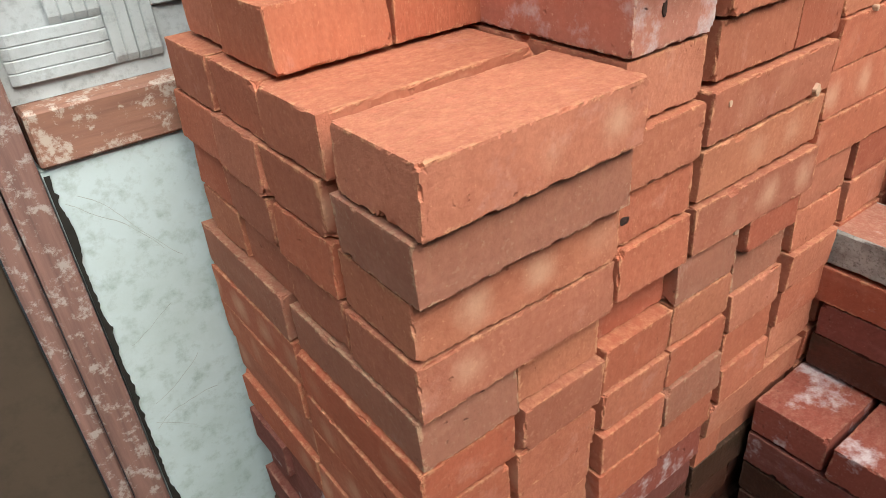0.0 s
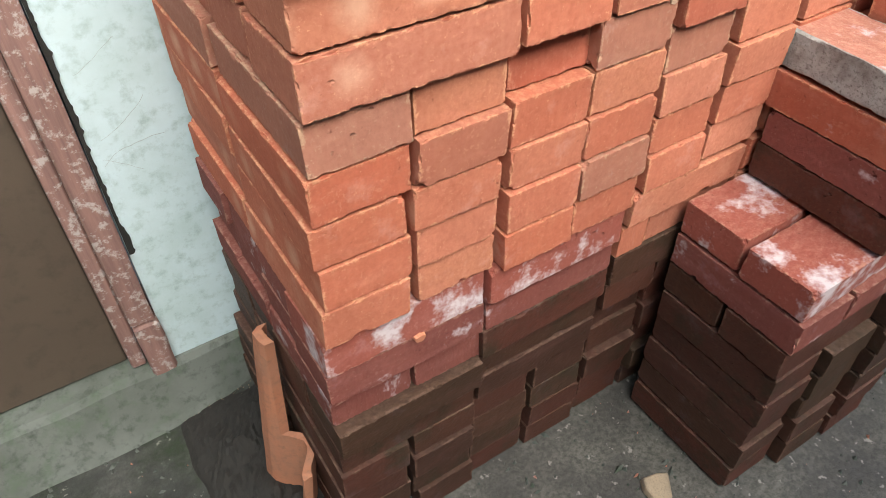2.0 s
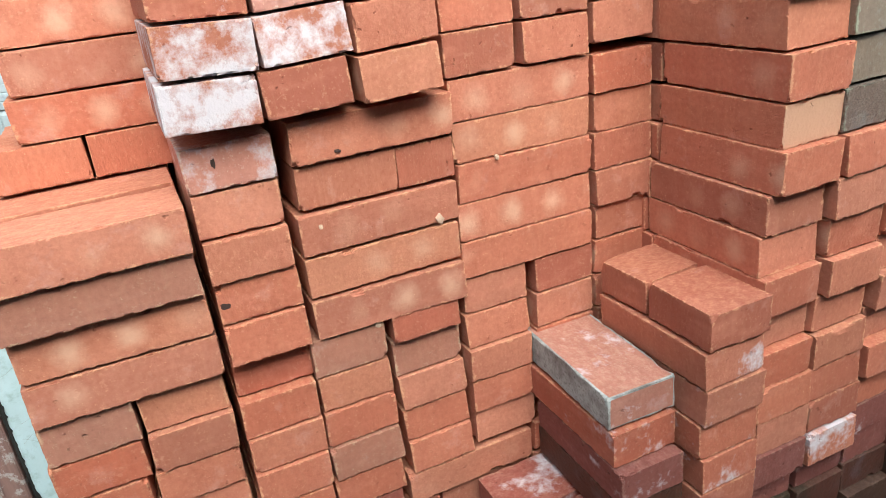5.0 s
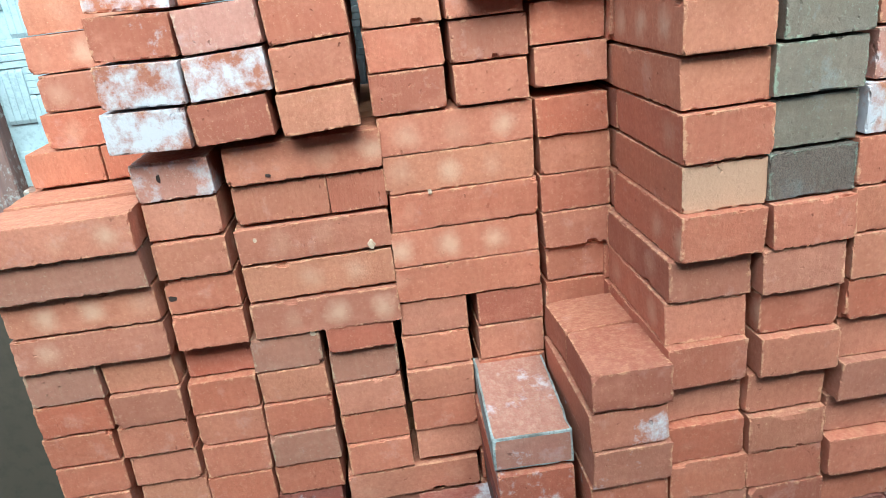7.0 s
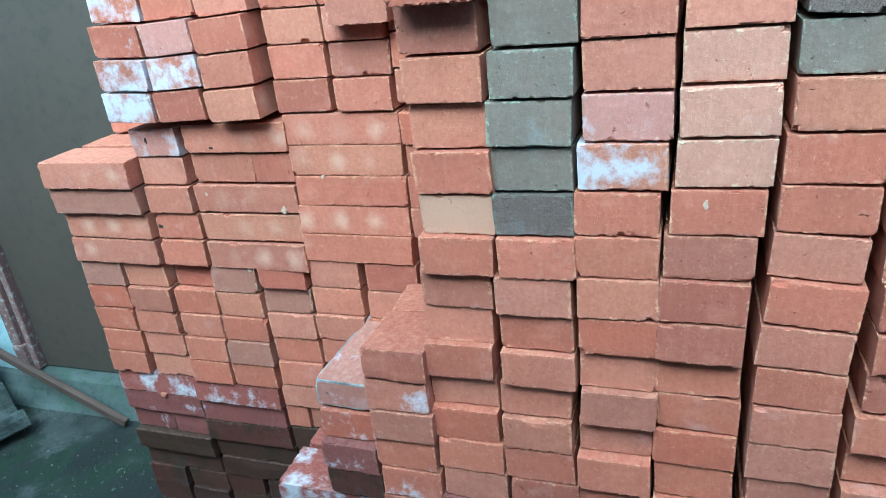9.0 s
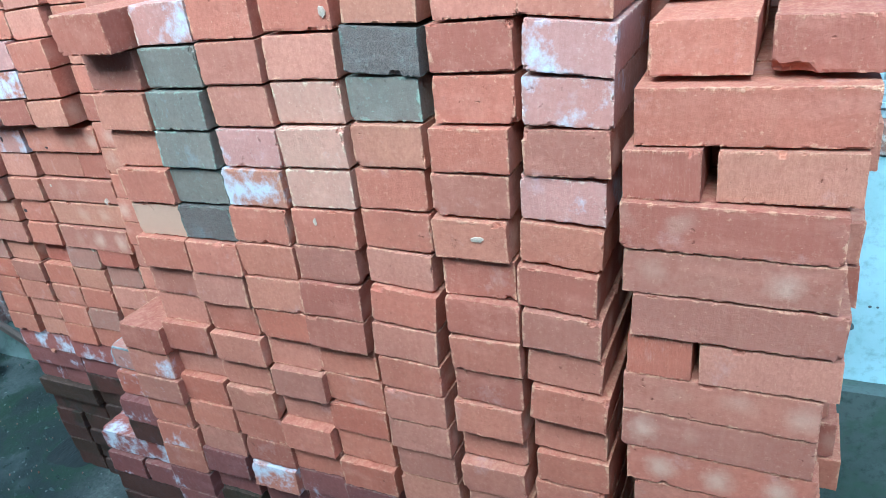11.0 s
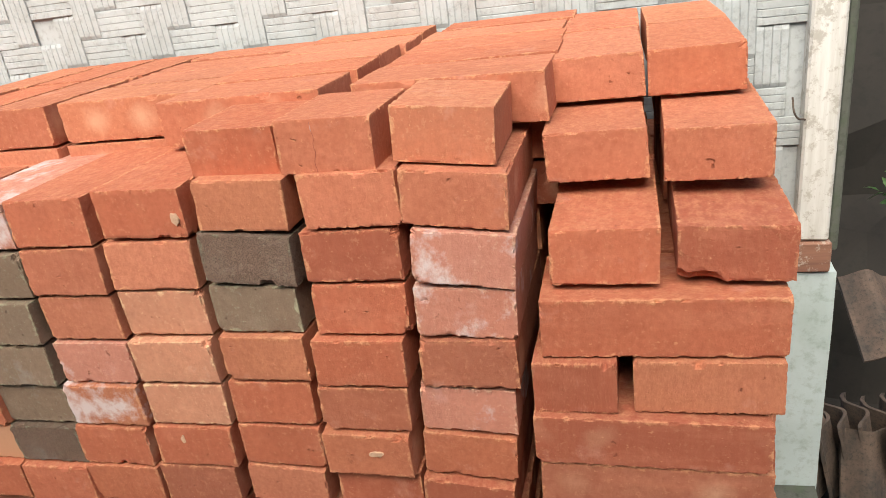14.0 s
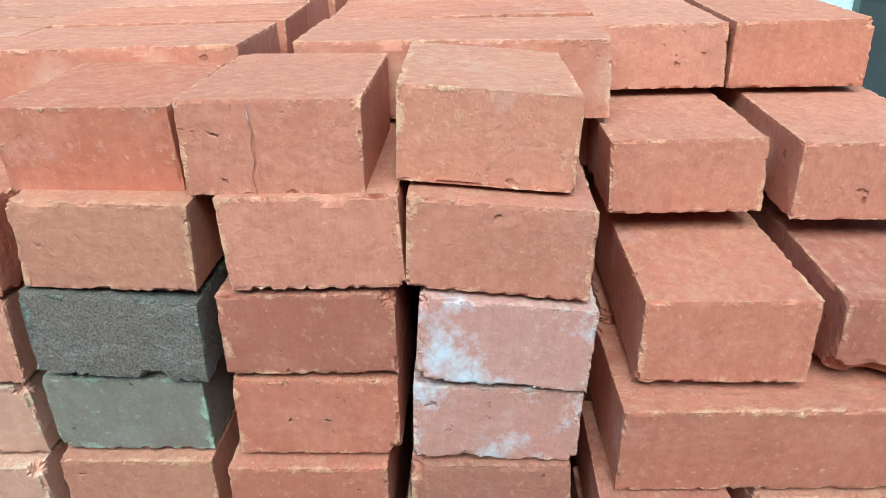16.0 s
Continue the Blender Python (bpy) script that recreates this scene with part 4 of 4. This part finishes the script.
first.matrix_basis = pose(2.115, 0.62, GROUND - 0.004, 80, 0, 96) @ Matrix.Scale(0.6, 4)
# two tiers packed on edge, a tile leaning in front and one lying back on top
for row in range(2):
    for col in range(9):
        if row or col:
            m = pose(2.115 + 0.034 * col + rnd.uniform(-0.006, 0.006), 0.62 + 0.05 * row, GROUND - 0.004 + 0.2 * row, 80 + rnd.uniform(-5, 5), rnd.uniform(-6, 6), 96 + rnd.uniform(-8, 8))
            copy_thing(first, m @ Matrix.Scale(1.05 if row else 0.6, 4))
for x, y, z, tilt in ((2.215, 0.575, 0.150, 70), (2.235, 0.60, 0.540, 32)):
    copy_thing(first, pose(x, y, z, tilt, 4, 8))


def leaf_mesh(n):
    bm = bmesh.new()
    rng = random.Random(n)
    for _ in range(26):
        base = Vector((rng.uniform(-0.11, 0.11), rng.uniform(-0.08, 0.08), rng.uniform(-0.09, 0.09)))
        turn = Euler((rng.uniform(-1.2, 1.2), rng.uniform(-1, 1), rng.uniform(0, 6.28))).to_matrix()
        ln, w = rng.uniform(0.05, 0.10), rng.uniform(0.012, 0.022)
        pts = [(0, 0, 0), (ln * 0.35, w, 0.006), (ln * 0.35, -w, 0.006), (ln * 0.7, w * 0.8, 0.0), (ln * 0.7, -w * 0.8, 0.0), (ln, 0, -0.012), (ln * 0.5, 0, 0.0)]
        vs = [bm.verts.new(base + turn @ Vector(q)) for q in pts]
        for f in ((0, 1, 6), (0, 6, 2), (1, 3, 6), (2, 6, 4), (3, 5, 6), (4, 6, 5)):
            bm.faces.new([vs[q] for q in f])
    return bm


shrub = part("shrub", leaf_mesh(4), M_LEAF)
shrub.matrix_basis = pose(2.33, 0.95, 0.80) @ Matrix.Scale(0.45, 4)
tagged(shrub, "small green leafy shrub on the dark bank", "shrub")

# stains on the plinth, a bent nail on the post
wall_spots = bpy.data.objects["wall_plinth"]
M_SPOT = plaster("dark_damp_spot", (0.11, 0.12, 0.115), (0.06, 0.065, 0.06), 0.7, 60.0)
for x, z, r in ((1.899, 0.725, 0.0065), (1.907, 0.690, 0.0055), (1.912, 0.672, 0.0065), (1.910, 0.645, 0.0075), (1.919, 0.578, 0.0070), (1.921, 0.562, 0.005), (1.917, 0.548, 0.003), (1.922, 0.470, 0.0095), (1.952, 0.52, 0.003), (1.905, 0.607, 0.0025), (1.965, 0.52, 0.0025), (1.902, 0.785, 0.0025)):
    bm = bmesh.new()
    bmesh.ops.create_icosphere(bm, subdivisions=2, radius=r)
    for v in bm.verts:
        v.co += noise.noise_vector(v.co * 150 + Vector((x * 40, 0, z * 40))) * r * 0.25
        v.co.y *= 0.12
    spot = part("spot", bm, M_SPOT, wall_spots)
    spot.location = (x, WALL_Y - 0.001, z)
crack = bmesh.new()
prev = None
for n in range(130):
    z = 0.30 + 0.52 * n / 129
    wd = 0.004 + 0.005 * max(0.0, noise.noise(Vector((0, 0, z * 110)))) + 0.012 * max(0.0, noise.noise(Vector((3, 0, z * 14))))
    pair = [crack.verts.new((-0.1365, WALL_Y - 0.0035, z)), crack.verts.new((-0.1365 + wd, WALL_Y - 0.0035, z)), crack.verts.new((-0.1365 + wd + 0.001, WALL_Y + 0.004, z))]
    if prev:
        crack.faces.new((prev[0], prev[1], pair[1], pair[0]))
        crack.faces.new((prev[1], prev[2], pair[2], pair[1]))
    prev = pair
part("crack", crack, M_EARTH, wall_spots, "dark mossy crack beside the door jamb")
M_HAIR = plaster("grey_plaster_crack", (0.36, 0.41, 0.39), (0.28, 0.32, 0.30), 0.6, 60.0)
walk_rng = random.Random(8)
for _ in range(6):
    hair, last = bmesh.new(), None
    x, z, slope = -0.134 + walk_rng.uniform(0, 0.03), walk_rng.uniform(0.42, 0.80), walk_rng.uniform(-0.7, 0.7)
    for n in range(walk_rng.randint(8, 20)):
        wd = walk_rng.uniform(0.0002, 0.0006)
        row = [hair.verts.new((x, WALL_Y - 0.0028, z - wd)), hair.verts.new((x, WALL_Y - 0.0028, z + wd))]
        if last:
            hair.faces.new((last[0], row[0], row[1], last[1]))
        last = row
        slope += walk_rng.uniform(-0.35, 0.35)
        x, z = x + 0.0045, z + 0.0045 * slope
    part("crack", hair, M_HAIR, wall_spots, "fine grey crack in the plaster")
nail = bpy.data.curves.new("bent_nail", "CURVE")
nail.dimensions, nail.bevel_depth = "3D", 0.0016
sp = nail.splines.new("BEZIER")
sp.bezier_points.add(2)
for bp, co in zip(sp.bezier_points, ((1.975, WALL_Y - 0.004, 1.142), (1.978, WALL_Y - 0.022, 1.116), (1.996, WALL_Y - 0.004, 1.104))):
    bp.co, bp.handle_left_type, bp.handle_right_type = co, "AUTO", "AUTO"
nail_ob = new("bent_nail", nail)
nail.materials.append(M_OLDTILE)
tagged(nail_ob, "rusty bent nail in the bamboo wall", "nail")

# dark soil gathered between the stack and the door sill
soil = bmesh.new()
bmesh.ops.create_grid(soil, x_segments=34, y_segments=44, size=1.0)
for v in soil.verts:
    u, w = v.co.x, v.co.y
    edge = max(0.0, 1.0 - (u * u) ** 2) * max(0.0, 1.0 - (w * w) ** 2)
    lump = noise.noise(Vector((u * 3.1, w * 3.7, 2.0)))
    v.co = Vector((-0.085 + 0.095 * u * (1 + 0.12 * lump), 0.20 + 0.21 * w, GROUND - 0.008 + edge * (0.024 + 0.010 * lump + 0.006 * noise.noise(Vector((u * 22, w * 30, 0))))))
tagged(part("soil_heap", soil, M_EARTH), "dark soil swept against the sill beside the stack", "soil", kind="structure")

# rubbish on the ground
M_CHIP = plaster("tan_sandstone", (0.34, 0.26, 0.17), (0.2, 0.16, 0.11), 0.6, 40.0)
chip = bmesh.new()
rim = [(-0.034, -0.016), (-0.004, -0.026), (0.036, -0.012), (0.026, 0.006), (0.006, 0.026), (-0.012, 0.018)]
low = [chip.verts.new((x * 1.08, y * 1.08, 0.0)) for x, y in rim]
top = [chip.verts.new((x * 0.9, y * 0.88, 0.012 + 0.12 * y - 0.05 * x)) for x, y in rim]
chip.faces.new(top)
chip.faces.new(low[::-1])
for i in range(6):
    chip.faces.new((low[i], low[(i + 1) % 6], top[(i + 1) % 6], top[i]))
bmesh.ops.bevel(chip, geom=chip.edges[:], offset=0.002, segments=1, affect="EDGES")
stone = part("stone", chip, M_CHIP)
stone.matrix_basis = pose(0.435, -0.155, GROUND - 0.004, 0, 0, 35)
tagged(stone, "flat broken stone on the cement ground", "stone")


def litter(name, count, area, size, material, label, seed):
    rng = random.Random(seed)
    verts, faces = [], []
    for _ in range(count):
        x, y = rng.uniform(area[0], area[1]), rng.uniform(area[2], area[3])
        r = size * rng.uniform(0.3, 1.0) ** 2
        a = rng.uniform(0, 6.28)
        o = len(verts)
        st = rng.choice((1.0, 1.3, 2.5))
        for k in range(4):
            ang = a + k * 1.57 + rng.uniform(-0.3, 0.3)
            dx, dy = r * st * math.cos(ang - a), r * math.sin(ang - a)
            verts.append((x + dx * math.cos(a) - dy * math.sin(a), y + dx * math.sin(a) + dy * math.cos(a), GROUND - 0.006))
        verts.append((x, y, GROUND + r * 0.7 + 0.002))
        faces += [(o, o + 1, o + 4), (o + 1, o + 2, o + 4), (o + 2, o + 3, o + 4), (o + 3, o, o + 4)]
    me = bpy.data.meshes.new(name)
    me.from_pydata(verts, [], faces)
    me.materials.append(material)
    tagged(new(name, me), label, "grit", kind="stuff")


litter("brick_grit", 500, (-1.0, 1.3, -0.75, 0.38), 0.0030, MAT["v"], "red brick crumbs scattered on the ground", 1)
litter("grey_grit", 1800, (-1.0, 1.4, -0.9, 0.38), 0.006, M_STEP, "grey grit and bits of mortar on the ground", 2)
litter("chaff", 420, (-0.16, 0.0, 0.2, 0.4), 0.0028, M_CHIP, "pale chips swept against the wall foot", 3)

# unseen plain walls added behind to close the yard and block low light
M_FAR = plaster("grey_light_block", (0.30, 0.29, 0.26), (0.2, 0.2, 0.17), 0.6, 1.5)
tagged(strip_wall("wall_yard", -1.87, 6.0, -2.2, -2.05, -0.1, 2.6, M_FAR), "plain grey unseen wall added to block low light", "wall", kind="structure")
# unseen too: holds back light from the left
tagged(strip_wall("wall_yard_side", -1.87, -1.75, -2.05, WALL_Y, -0.1, 2.6, M_FAR), "plain grey unseen side wall added to block light", "wall", kind="structure")
